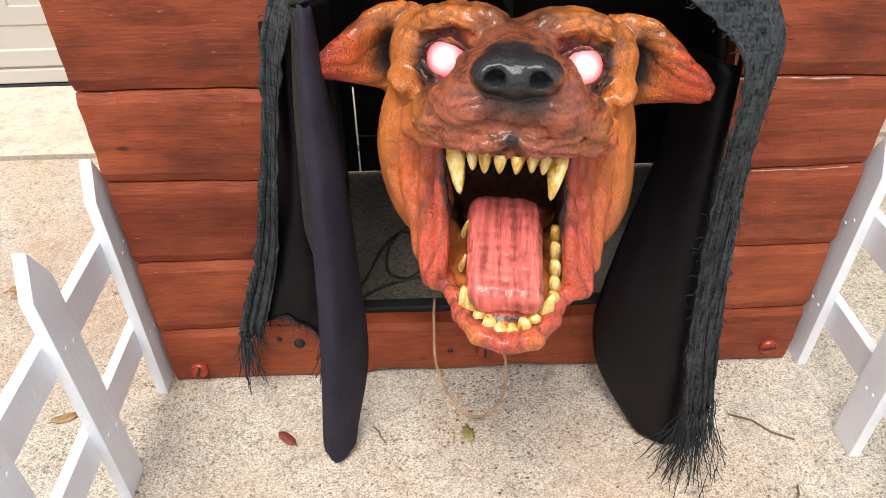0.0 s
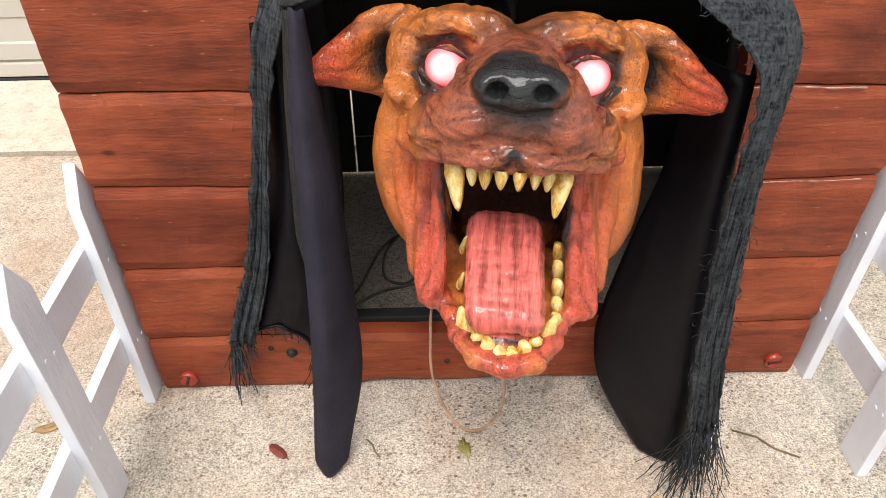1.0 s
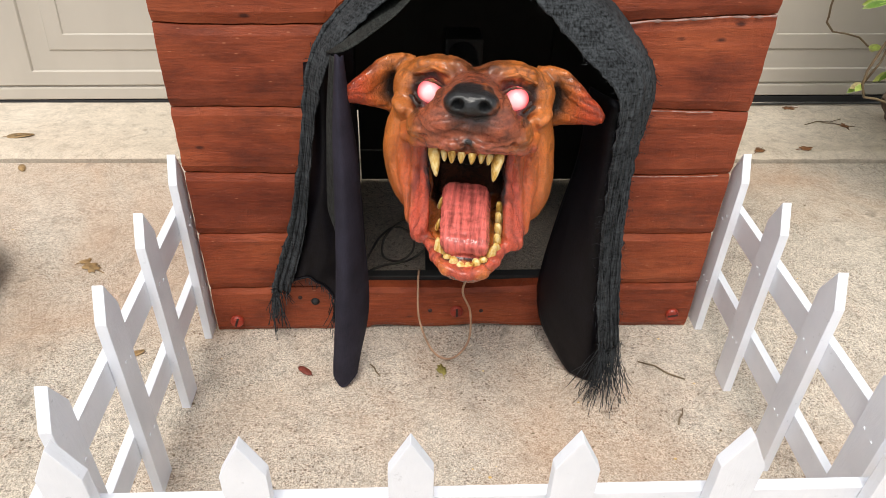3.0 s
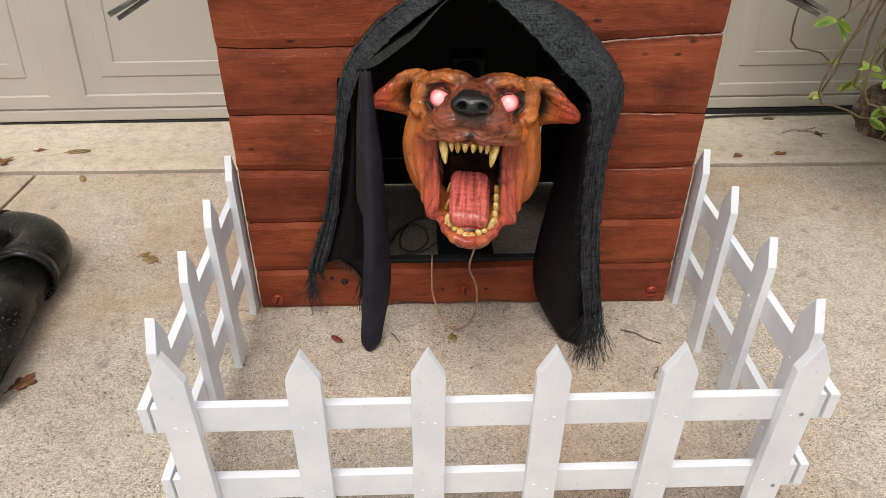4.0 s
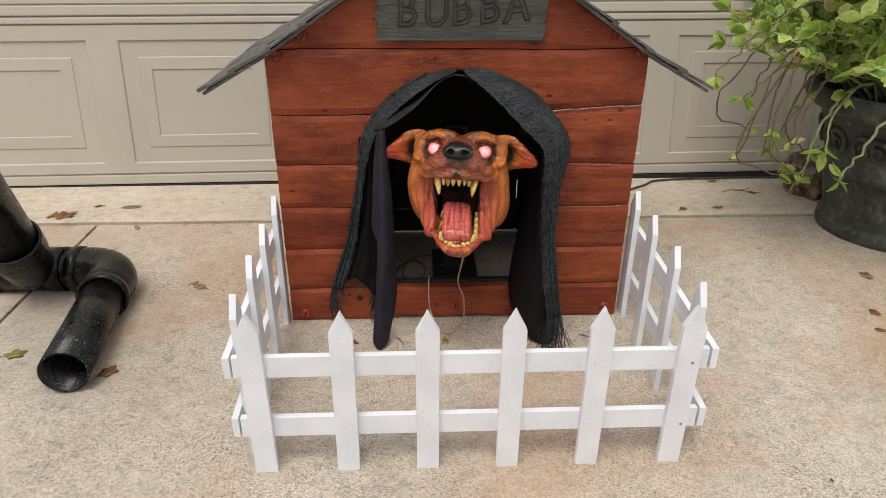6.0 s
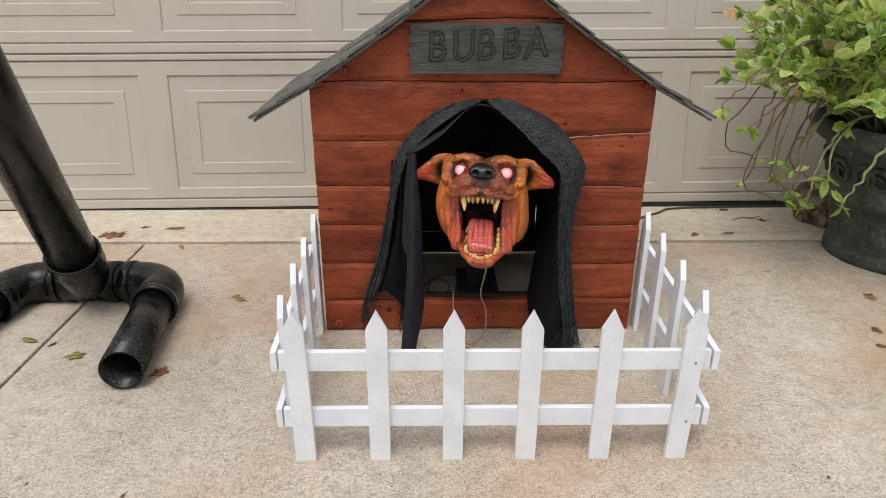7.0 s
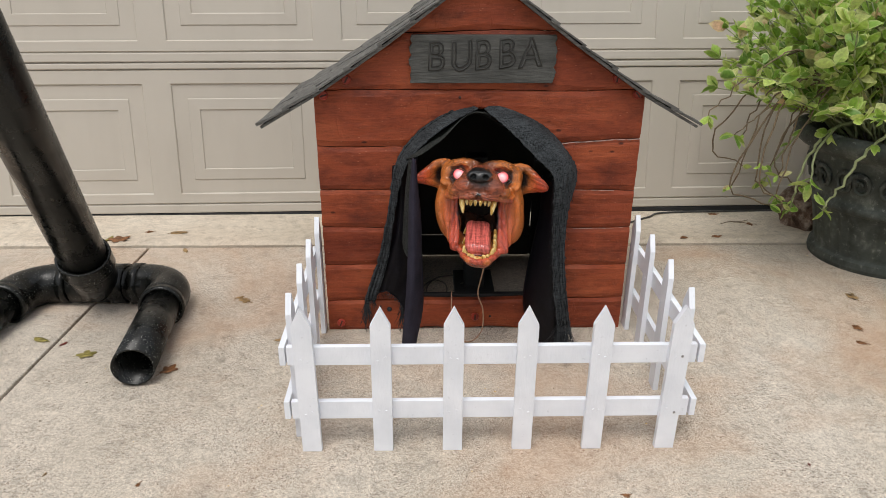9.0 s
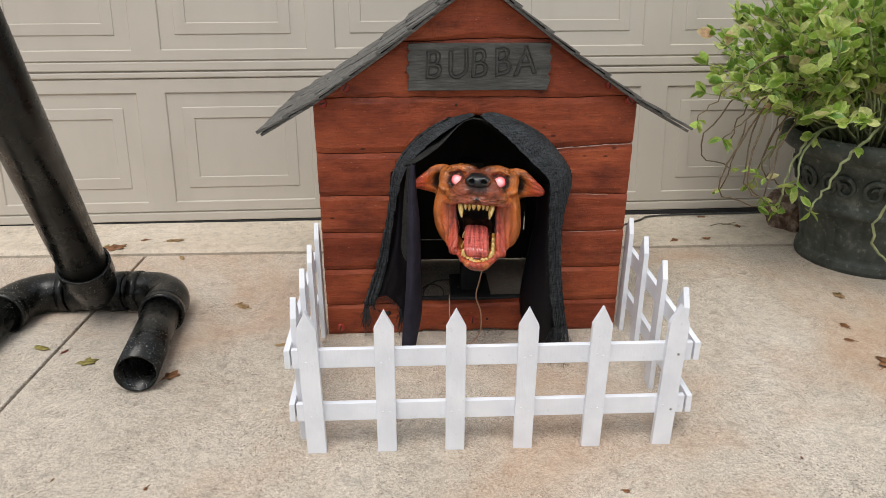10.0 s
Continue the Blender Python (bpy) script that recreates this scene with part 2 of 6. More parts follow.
def lathe(bm, prof, sides=48, centre=(0, 0)):
    rings = [[bm.verts.new((centre[0] + r * math.cos(2 * math.pi * k / sides), centre[1] + r * math.sin(2 * math.pi * k / sides), z)) for k in range(sides)] for r, z in prof]
    for a, b in zip(rings, rings[1:]):
        for k in range(sides):
            bm.faces.new((a[k], a[(k + 1) % sides], b[(k + 1) % sides], b[k]))
    return rings


def screw_mesh(name, r=0.0102):
    """A round slotted screw head facing -y, its back at y = 0."""
    bm = bmesh.new()
    n = 20
    prof = [(r, 0.0), (r, -0.004), (r * 0.86, -0.0062), (r * 0.7, -0.0055), (r * 0.62, -0.0062)]
    rings = [[bm.verts.new((q * math.cos(2 * math.pi * k / n), y, q * math.sin(2 * math.pi * k / n))) for k in range(n)] for q, y in prof]
    for a, b in zip(rings, rings[1:]):
        for k in range(n):
            bm.faces.new((a[k], a[(k + 1) % n], b[(k + 1) % n], b[k]))
    bm.faces.new(rings[-1])
    box(bm, -r * 0.16, r * 0.16, -0.0069, -0.0055, -r * 0.72, r * 0.72)
    for f in bm.faces[-6:]:
        f.material_index = 1
    return mesh_of(name, bm, [M_SCREW, M_REDDARK], False)


# ---- ground ----
def slab(name, x0, x1, y0, y1, z, material, label, cut=0.006):
    bm = bmesh.new()
    box(bm, x0 + cut, x1 - cut, y0 + cut, y1 - cut, z - 0.08, z, 0.004)
    return tagged(part(name, bm, material), label, "driveway", kind="structure")


JX, JY = -1.03, 0.555
STEP = 0.010


def apron_z(y):
    """The driveway falls away from the garage, so the apron before the door dips against it."""
    return STEP - 0.08 * (y - 0.59) if y > 0.585 else 0.0


bm = bmesh.new()
box(bm, -400, 400, -400, 400, -0.5, -0.02)
tagged(part("ground", bm, M_JOINT), "brown soil reaching to the horizon under the driveway", "ground", kind="structure")
slab("driveway", JX, 4.2, -6.0, JY, 0.0, M_CONC, "tan exposed aggregate concrete driveway slab with stains", 0.004)
slab("driveway", -4.6, JX, -6.0, JY, 0.0, M_CONC, "tan exposed aggregate concrete driveway slab with stains", 0.004)
# the raised strip before the garage door, with a chipped front edge
bm = bmesh.new()
nx = 260
row = []
for i in range(nx + 1):
    x = -4.6 + 8.8 * i / nx
    chip = 0.010 * noise.noise((x * 9, 3, 0)) + 0.006 * noise.noise((x * 31, 7, 0))
    row.append([bm.verts.new(c) for c in ((x, JY + 0.006 + 0.3 * chip, -0.06), (x, JY + 0.008 + 0.5 * chip, STEP * 0.25), (x, JY + 0.022 + chip, STEP * 0.8), (x, JY + 0.034 + 1.4 * chip, STEP), (x, 1.25, apron_z(1.25)))])
for a, b in zip(row, row[1:]):
    for k in range(4):
        bm.faces.new((a[k], b[k], b[k + 1], a[k + 1]))
tagged(part("pavement", bm, M_APRON), "pale concrete apron strip with a chipped edge before the garage", "pavement", kind="structure")

# unseen plain walls added behind and beside the camera to darken low reflections
M_FAR = plain("dull_far_wall", (0.13, 0.125, 0.11), 0.9, vary=0.4, scale=0.7)
for name, x0, x1, y0, y1 in (("wall_south", -16.0, 16.0, -11.2, -11.0), ("wall_west", -16.2, -16.0, -11.2, 0.9), ("wall_east", 16.0, 16.2, -11.2, 0.9)):
    bm = bmesh.new()
    box(bm, x0, x1, y0, y1, -0.02, 3.0)
    tagged(part(name, bm, M_FAR), "plain dull unseen wall, added to close the place and darken low reflections", "wall", kind="structure")

# ---- garage door: it stands plumb, which leans it back against the sloping driveway ----
DOOR_U = Vector((1.0, 0.0185, 0.004)).normalized()
DOOR_W = Vector((-0.008, 0.150, 0.9886))
DOOR_W = (DOOR_W - DOOR_U * DOOR_W.dot(DOOR_U)).normalized()
DOOR_N = DOOR_W.cross(DOOR_U)
DOOR = Matrix.Translation((0, 0.93, -0.030)) @ Matrix((DOOR_U, DOOR_N, DOOR_W)).transposed().to_4x4()
GX0, PITCH, PANEL = -1.042, 0.620, 0.521
SECT, FOOT = 0.549, 0.024


def ring_faces(bm, a, b):
    for k in range(4):
        bm.faces.new((a[k], a[(k + 1) % 4], b[(k + 1) % 4], b[k]))


def door_section(z0):
    """One hinged section: stepped panels pressed into a flat sheet, with grooved edges above and below."""
    bm = bmesh.new()
    xs = [GX0 + PITCH * k for k in range(-3, 5)]
    x0, x1 = xs[0] - 0.09, xs[-1] + PANEL + 0.09

    def rect(a, b, c, d, y):
        return [bm.verts.new((x, y, z)) for x, z in ((a, c), (b, c), (b, d), (a, d))]

    lo, hi = z0 + 0.073, z0 + 0.476
    for za, zb in ((z0 + 0.0025, z0 + 0.0335), (z0 + SECT - 0.0225, z0 + SECT - 0.0025)):
        box(bm, x0, x1, -0.004, 0.03, za, zb, 0.004)
    box(bm, x0, x1, 0.006, 0.03, z0, z0 + SECT)
    sheet_lo, sheet_hi = z0 + 0.040, z0 + SECT - 0.028
    edge = [x0]
    for x in xs:
        edge += [x, x + PANEL]
    edge.append(x1)
    for a, b in zip(edge[0::2], edge[1::2]):
        bm.faces.new(rect(a, b, lo, hi, 0))
    bm.faces.new(rect(x0, x1, sheet_lo, lo, 0))
    bm.faces.new(rect(x0, x1, hi, sheet_hi, 0))
    for a, b, c, d in ((sheet_lo - 0.004, sheet_lo, 0.006, 0.0), (sheet_hi, sheet_hi + 0.004, 0.0, 0.006)):
        q = [bm.verts.new(p) for p in ((x0, c, a), (x1, c, a), (x1, d, b), (x0, d, b))]
        bm.faces.new(q)
    for x in xs:
        steps = [(0, 0.0), (0.0018, 0.0012), (0.0075, 0.0120), (0.0100, 0.0128), (0.0520, 0.0120), (0.0565, 0.0040), (0.0585, 0.0030), (0.0960, 0.0022), (0.0975, 0.0030), (0.1010, 0.0098), (0.1030, 0.0104)]
        prev = None
        for d, y in steps:
            cur = rect(x + d, x + PANEL - d, lo + d * 0.96, hi - d * 0.96, y)
            if prev:
                ring_faces(bm, prev, cur)
            prev = cur
        bm.faces.new(prev)
    return bm


door = thing("door_1", "almond sectional garage door with raised stepped panels, closed", "garage door", kind="structure", at=DOOR)
for k in range(4):
    part("door_panel", door_section(FOOT + SECT * k), M_DOOR, door)
DX0, DX1 = GX0 - 3 * PITCH - 0.09, GX0 + 4 * PITCH + PANEL + 0.09
bm = bmesh.new()
box(bm, DX0, DX1, -0.002, 0.03, -0.012, FOOT + 0.001, 0.004)
part("rubber_seal", bm, M_RUBBER, door, "black rubber bottom seal")
bm = bmesh.new()
for a, b, c, d in ((-4.9, DX0, -0.15, 2.9), (DX1, 4.6, -0.15, 2.9), (DX0, DX1, FOOT + 4 * SECT + 0.006, 2.9)):
    box(bm, a, b, -0.03, 0.15, c, d)
tagged(part("wall_north", bm, M_WALL, at=DOOR), "beige house wall round the garage door", "wall", kind="structure")

# ---- dog house ----
house = thing("dog_house", "dark red plank dog house prop with arched opening", "dog house")
HW, SPRING, ARC_X, ARC_R = 0.368, 0.355, 0.006, 0.205
DEPTH = 0.475
SEAMS = [0.0, 0.085, 0.179, 0.276, 0.368, 0.477, 0.600, 0.724, 0.86]
RISE = 0.698


def seam(k, x):
    if k == 0:
        return 0.0 + (0.007 if abs(x) < 0.14 else 0.0) * (0.6 + 0.4 * math.sin(x * 40))
    z = SEAMS[k] + 0.006 * noise.noise((x * 4.5 + 11 * k, k * 3.7, 0.4)) + 0.0016 * noise.noise((x * 31, k * 9.1, 2))
    if k == 5 and x > 0.15:
        z += 0.06 * (x - 0.15)
    return z


def roof_z(x):
    """Underside of the roof, slightly flared towards the eaves."""
    return float(np.interp(abs(x), (0, 0.068, 0.194, 0.354, 0.50), (0.845, 0.796, 0.703, 0.595, 0.512)))


def gable(x):
    return roof_z(x) + 0.004


def half_open(z):
    """Half width of the arched opening at height z; 0 above it."""
    if z < 0.083:
        return 0.0
    if z < SPRING:
        return 0.2
    d = ARC_R ** 2 - (z - SPRING) ** 2
    return math.sqrt(d) if d > 0 else 0.0


def plank(k, side):
    """A board between two wavy seams. side: -1 and 1 beside the opening, 0 right across."""
    bm = bmesh.new()
    nu, nv = (46, 9) if side == 0 else (24, 9)
    gap = 0.0010
    grid = []
    for i in range(nu + 1):
        col = []
        for j in range(nv + 1):
            f = j / nv
            if side == 0:
                top_w = HW if SEAMS[k + 1] <= 0.6 else min(HW, 1.02 * next(q / 400 for q in range(400) if gable(q / 400) < SEAMS[k] + 0.002))
                x = (2 * i / nu - 1) * top_w
                z0, z1 = seam(k, x) + gap, seam(k + 1, x) - gap
                if k >= 5:
                    z1 = min(z1, gable(x) - 0.0)
                    z1 = max(z1, z0 + 0.0006)
                if k == 5:
                    dx = x - ARC_X
                    if abs(dx) < ARC_R:
                        z0 = max(z0, SPRING + math.sqrt(ARC_R ** 2 - dx * dx))
                z = z0 + (z1 - z0) * f
            else:
                zm = SEAMS[k] + (SEAMS[k + 1] - SEAMS[k]) * f
                inner = ARC_X + side * half_open(max(zm, 0.09))
                outer = side * (HW + 0.0015 * noise.noise((k * 5, zm * 40, side)))
                x = outer + (inner - outer) * i / nu
                z = seam(k, x) + gap + (seam(k + 1, x) - seam(k, x) - 2 * gap) * f
            dome = 0.0036 * (1 - abs(2 * f - 1) ** 16)
            y = -dome - 0.0016 * noise.noise((x * 9, z * 70, k)) - 0.0008 * noise.noise((x * 40, z * 220, k))
            col.append(bm.verts.new((x, y, z)))
        grid.append(col)
    faces = []
    for i in range(nu):
        for j in range(nv):
            faces.append(bm.faces.new((grid[i][j], grid[i + 1][j], grid[i + 1][j + 1], grid[i][j + 1])))
    r = bmesh.ops.extrude_face_region(bm, geom=faces)
    for v in r["geom"]:
        if isinstance(v, bmesh.types.BMVert):
            v.co.y = 0.018
    return bm


for k in range(8):
    for s in ((0,) if k in (0, 5, 6, 7) else (-1, 1)):
        part("plank", plank(k, s), M_RED, house)
# thin pale beads added along some seams for the boards' whitish unpainted edge
M_BEAD = plain("whitish_seam_edge", (0.33, 0.21, 0.18), 0.6, vary=0.6, scale=90, rel=0.4)
for k, x0, x1, r in ((5, 0.185, 0.366, 0.0019), (4, 0.205, 0.32, 0.0010), (3, 0.23, 0.35, 0.0008)):
    b = bmesh.new()
    pts = [(x0 + (x1 - x0) * i / 60, -0.0042, seam(k, x0 + (x1 - x0) * i / 60) - 0.0008) for i in range(61)]
    tube(b, pts, [max(0.0002, r * (0.75 + 0.9 * noise.noise((i * 0.35, k, x0)))) for i in range(61)], 6)
    part("filler_bead", b, M_BEAD, house, smooth=True)


# the board above the spring line is cut by the arch: two cheeks below its crown
def slot_panel(name, x0, x1, y0, y1, z0, z1, material):
    b = bmesh.new()
    box(b, x0, x1, y0, y1, z0, z1, 0.0015)
    return part(name, b, material, house)


for s in (-1, 1):
    slot_panel("side_wall", s * HW - 0.008 if s > 0 else -HW, HW if s > 0 else -HW + 0.008, 0.0185, DEPTH, 0.0, 0.582, [M_RED])
# black backing inside, with the light gaps of a hatch at its foot
slot_panel("back_wall", -0.36, -0.177, DEPTH - 0.008, DEPTH, 0.005, 0.575, M_BLACKIN)
slot_panel("back_wall", -0.174, 0.20, DEPTH - 0.008, DEPTH, 0.0745, 0.575, M_BLACKIN)
slot_panel("back_wall", -0.174, 0.20, DEPTH - 0.008, DEPTH, 0.005, 0.072, M_BLACKIN)
slot_panel("back_wall", 0.203, 0.36, DEPTH - 0.008, DEPTH, 0.005, 0.575, M_BLACKIN)
for x in (-0.1755, 0.2015):
    slot_panel("back_batten", x - 0.006, x + 0.006, DEPTH + 0.0005, DEPTH + 0.006, 0.158, 0.57, M_BLACKIN)
slot_panel("back_batten", 0.02, 0.36, DEPTH + 0.0005, DEPTH + 0.006, 0.060, 0.090, M_BLACKIN)
slot_panel("back_batten", 0.19, 0.213, DEPTH + 0.0005, DEPTH + 0.006, 0.005, 0.10, M_BLACKIN)
part("back_gable", prism([(-0.36, 0.576), (0.36, 0.576), (0.354, 0.592), (0.194, 0.700), (0, 0.842), (-0.194, 0.700), (-0.354, 0.592)], DEPTH - 0.008, DEPTH), M_BLACKIN, house)
for s in (-1, 1):
    slot_panel("inner_lining", s * 0.357 - 0.002, s * 0.357 + 0.002, 0.02, DEPTH - 0.01, 0.0, 0.57, M_BLACKIN)
b = bmesh.new()
box(b, -0.2, 0.21, 0.019, 0.035, 0.030, 0.088, 0.002)
part("sill", b, M_BLACKIN, house, "black sill board inside the opening")
# wooden edge of the arch
b = bmesh.new()
pts = [(ARC_X - 0.2, 0.02, 0.09), (ARC_X - 0.2, 0.02, SPRING)] + [(ARC_X - ARC_R * math.cos(a), 0.02, SPRING + ARC_R * math.sin(a)) for a in [math.pi * i / 24 for i in range(1, 24)]] + [(ARC_X + 0.2, 0.02, SPRING), (ARC_X + 0.2, 0.02, 0.09)]
tube(b, pts, 0.006, 8)
part("arch_edge", b, M_BLACKIN, house)

# roof: two thin flared slabs with rows of ragged shingles
def roof_point(s, d, y, up):
    """A point on the slope at the share d of its length, up above its underside."""
    x = 0.482 * d
    g = (roof_z(x + 0.01) - roof_z(max(x - 0.01, 0.0))) / (0.02 if x > 0.01 else x + 0.01)
    n = Vector((-g, 0, 1)).normalized()
    return Vector((s * (x + n.x * up), y, roof_z(x) + n.z * up))


for s in (-1, 1):
    b = bmesh.new()
    rows_ = [[b.verts.new(roof_point(s, d / 12, y, u)) for y, u in ((-0.034, 0.0), (DEPTH + 0.045, 0.0), (DEPTH + 0.045, 0.006), (-0.034, 0.006))] for d in range(13)]
    for p, q in zip(rows_, rows_[1:]):
        ring_faces(b, p, q)
    b.faces.new(rows_[0])
    b.faces.new(rows_[-1])
    slabo = part("roof", b, M_ROOF, house)
    rng = random.Random(5 + s)
    rows = 7
    for r_ in range(rows):
        d0 = r_ / rows
        y = -0.040
        while y < DEPTH + 0.04:
            w = min(rng.uniform(0.05, 0.10), DEPTH + 0.052 - y)
            if w < 0.015:
                break
            b = bmesh.new()
            d1 = min(d0 + 1 / rows + rng.uniform(0.012, 0.035), 1.008)
            t = rng.uniform(0.004, 0.007)
            sk = rng.uniform(-0.008, 0.008)
            lo, hi = [], []
            for f, ya, yb in ((0, 0, 0), (0.5, 0.001, -0.001), (1, sk * 0.2, -0.002)):
                d = d0 + (d1 - d0) * f
                lift = 0.0058 + 0.0035 * f
                for yy in (y + 0.0008 + max(0, ya), y + w + min(0, yb)):
                    lo.append(b.verts.new(roof_point(s, d, yy, lift)))
                    hi.append(b.verts.new(roof_point(s, d, yy, lift + t * (0.5 + 0.5 * f) + rng.uniform(-0.001, 0.001))))
            for k in (0, 2):
                b.faces.new((hi[k], hi[k + 1], hi[k + 3], hi[k + 2]))
                b.faces.new((lo[k], lo[k + 1], lo[k + 3], lo[k + 2]))
                b.faces.new((lo[k], hi[k], hi[k + 2], lo[k + 2]))
                b.faces.new((lo[k + 1], hi[k + 1], hi[k + 3], lo[k + 3]))
            b.faces.new((lo[0], lo[1], hi[1], hi[0]))
            b.faces.new((lo[4], lo[5], hi[5], hi[4]))
            part("shingle", b, M_ROOF, slabo)
            y += w

# screws and bolts
sm = screw_mesh("screw")
for x, z, a in ((-0.337, 0.022, 20), (0.341, 0.027, 80), (0.0, 0.037, 0), (-0.346, 0.590, 70), (0.350, 0.592, -40), (-0.294, 0.624, 30), (0.301, 0.626, 10)):
    part("screw", sm, None, house, at=pose(x, -0.003, z, 0, a, 0))
for x, z in ((-0.215, 0.059), (-0.237, 0.066), (-0.041, 0.038), (0.038, 0.037), (-0.045, 0.585)):
    b = bmesh.new()
    bmesh.ops.create_uvsphere(b, u_segments=12, v_segments=8, radius=0.0065 if z == 0.059 else 0.0035)
    part("bolt", b, M_RUBBER if z == 0.059 else M_REDDARK, house, at=Matrix.Translation((x, -0.003, z)), smooth=True)

# sign board with ragged ends and letters drawn for carved ones
rng = random.Random(3)
zs = [0.618 + 0.101 * i / 12 for i in range(13)]
left = [(-0.153 + rng.uniform(-0.004, 0.004), z) for z in zs]
right = [(0.160 + rng.uniform(-0.004, 0.005), z) for z in reversed(zs)]
b = prism([(x, z) for x, z in left + right][::-1], -0.016, 0.0, 0.0012)
sign = part("sign", b, M_SIGN, house, "weathered grey board sign with carved letters")
# raised strokes darker than the board: shade of the carved grooves put into colour
for ch, x, z, tilt in (("B", -0.119, 0.645, -8), ("U", -0.068, 0.645, -10), ("B", -0.017, 0.647, -12), ("B", 0.035, 0.650, -14), ("A", 0.082, 0.651, -10)):
    cu = bpy.data.curves.new("letter", "FONT")
    cu.body, cu.size, cu.shear, cu.extrude, cu.fill_mode, cu.bevel_depth, cu.bevel_resolution = ch, 0.086, 0.12, 0.0, "NONE", 0.0022, 1
    tmp = new("letter_source", cu)
    bpy.context.view_layer.update()
    me = bpy.data.meshes.new_from_object(tmp.evaluated_get(bpy.context.evaluated_depsgraph_get()))
    bpy.data.objects.remove(tmp)
    bpy.data.curves.remove(cu)
    me.transform(Matrix.Rotation(radians(-tilt * 0.5), 4, 'Z') @ Matrix.Diagonal((0.84, 1.0, 1.0, 1.0)))
    for v in me.vertices:
        v.co.x += 0.0022 * noise.noise((v.co.x * 60, v.co.y * 60, x * 50))
        v.co.y += 0.0030 * noise.noise((v.co.x * 60, v.co.y * 60, x * 50 + 9))
    me.materials.clear()
    me.materials.append(M_LETTER)
    part("letter", me, None, sign, "outline letter in raised dark strokes, the carved groove's shade as colour", at=pose(x, -0.0160, z, 90, 0, 0))

# ---- fence ----
PW, PT, PH = 0.0365, 0.0112, 0.305


def picket_mesh(name):
    pts = [(-PW / 2, 0), (PW / 2, 0), (PW / 2, PH - 0.036), (0.0, PH), (-PW / 2, PH - 0.036)]
    return mesh_of(name, prism(pts, -PT / 2, PT / 2, 0.0009), M_WHITE)


pm = picket_mesh("picket")
nail = bmesh.new()
bmesh.ops.create_cone(nail, cap_ends=True, segments=10, radius1=0.0026, radius2=0.0024, depth=0.0016, matrix=Matrix.Rotation(math.pi / 2, 4, "X"))
nail = mesh_of("screw_head", nail, M_STEEL)
dent = bmesh.new()
bmesh.ops.create_cone(dent, cap_ends=True, segments=8, radius1=0.0022, radius2=0.0019, depth=0.0012, matrix=Matrix.Rotation(math.pi / 2, 4, "X"))
dent = mesh_of("filled_screw_hole", dent, M_WHITE)


def fence(label, at, xs, rails, rail_y, lean, metal=()):
    f = thing("picket_fence", label, "fence", "fence sections round the dog house", at)
    rng = random.Random(len(xs) + int(abs(rails[0]) * 100))
    for z0 in (0.067, 0.184):
        b = bmesh.new()
        box(b, rails[0], rails[1], rail_y - 0.0054, rail_y + 0.0054, z0, z0 + 0.038, 0.0009)
        part("rail", b, M_WHITE, f)
    for i, x in enumerate(xs):
        p = part("picket", pm, None, f, at=pose(x, 0, 0, 0, lean[i % len(lean)], rng.uniform(-1.5, 1.5)))
        for z in (0.088, 0.203):
            for dx in (-0.006, 0.007):
                part("screw_head", nail if i in metal and dx > 0 else dent, None, p, at=Matrix.Translation((dx + rng.uniform(-.002, .002), -PT / 2 - 0.0003, z + rng.uniform(-.006, .006))))
    return f


fence("white painted front picket fence with six pointed pickets", pose(0, -0.466, 0), (-0.338, -0.203, -0.072, 0.060, 0.194, 0.334), (-0.3725, 0.3725), 0.0112, (-0.6, 0.3, 0.2, 0.3, 0.4, 0.8), (5,))
fence("white painted side picket fence beside the dog house", pose(-0.381, 0, 0, 0, 0, 91.4), (-0.003, -0.141, -0.2765, -0.409), (-0.4605, 0.018), 0.0112, (0.4, -0.5, 0.3))
fence("white painted side picket fence beside the planter", pose(0.387, 0, 0, 0, 0, -92.0), (-0.006, 0.126, 0.262, 0.391), (-0.016, 0.4605), 0.0112, (0.5, -0.4, 0.2))

# ---- black pipe stand ----
stand = thing("pipe_stand", "black plastic pipe stand with speckled open foot", "pipe stand")


def pipe(name, pts, r=0.0455, parent=None, wall=0.004, sides=36):
    b = bmesh.new()
    pts = [Vector(p) for p in pts]
    tube(b, pts, r, sides, False)
    tube(b, pts, r - wall, sides, False)
    b.verts.ensure_lookup_table()
    n = len(pts) * sides
    for off in (0, (len(pts) - 1) * sides):
        for k in range(sides):
            b.faces.new((b.verts[off + k], b.verts[off + (k + 1) % sides], b.verts[n + off + (k + 1) % sides], b.verts[n + off + k]))
    return part(name, b, M_PIPE, parent or stand, smooth=True)


def bend(c, u, v, n=12, r=0.085):
    """Quarter circle from c + r*u to c + r*v."""
    c, u, v = Vector(c), Vector(u), Vector(v)
    return [c + r * (math.cos(a) * u + math.sin(a) * v) for a in [math.pi / 2 * i / (n - 1) for i in range(n)]]


ZP = 0.050
pipe("foot_pipe", [(-0.757, -0.250, ZP), (-0.803, 0.075, ZP)])
pipe("elbow", [(-0.7995, 0.045, ZP), (-0.8045, 0.075, ZP)] + bend((-0.890, 0.085, ZP), (1, 0.08, 0), (0, 1, 0), r=0.088)[1:] + [(-0.915, 0.173, ZP)], 0.053)
pipe("elbow_rim", [(-0.7970, 0.030, ZP), (-0.8000, 0.052, ZP)], 0.056, wall=0.009)
pipe("elbow_rim", [(-0.895, 0.173, ZP), (-0.918, 0.174, ZP)], 0.056, wall=0.009)
pipe("cross_pipe", [(-0.90, 0.174, ZP), (-1.112, 0.179, ZP)])
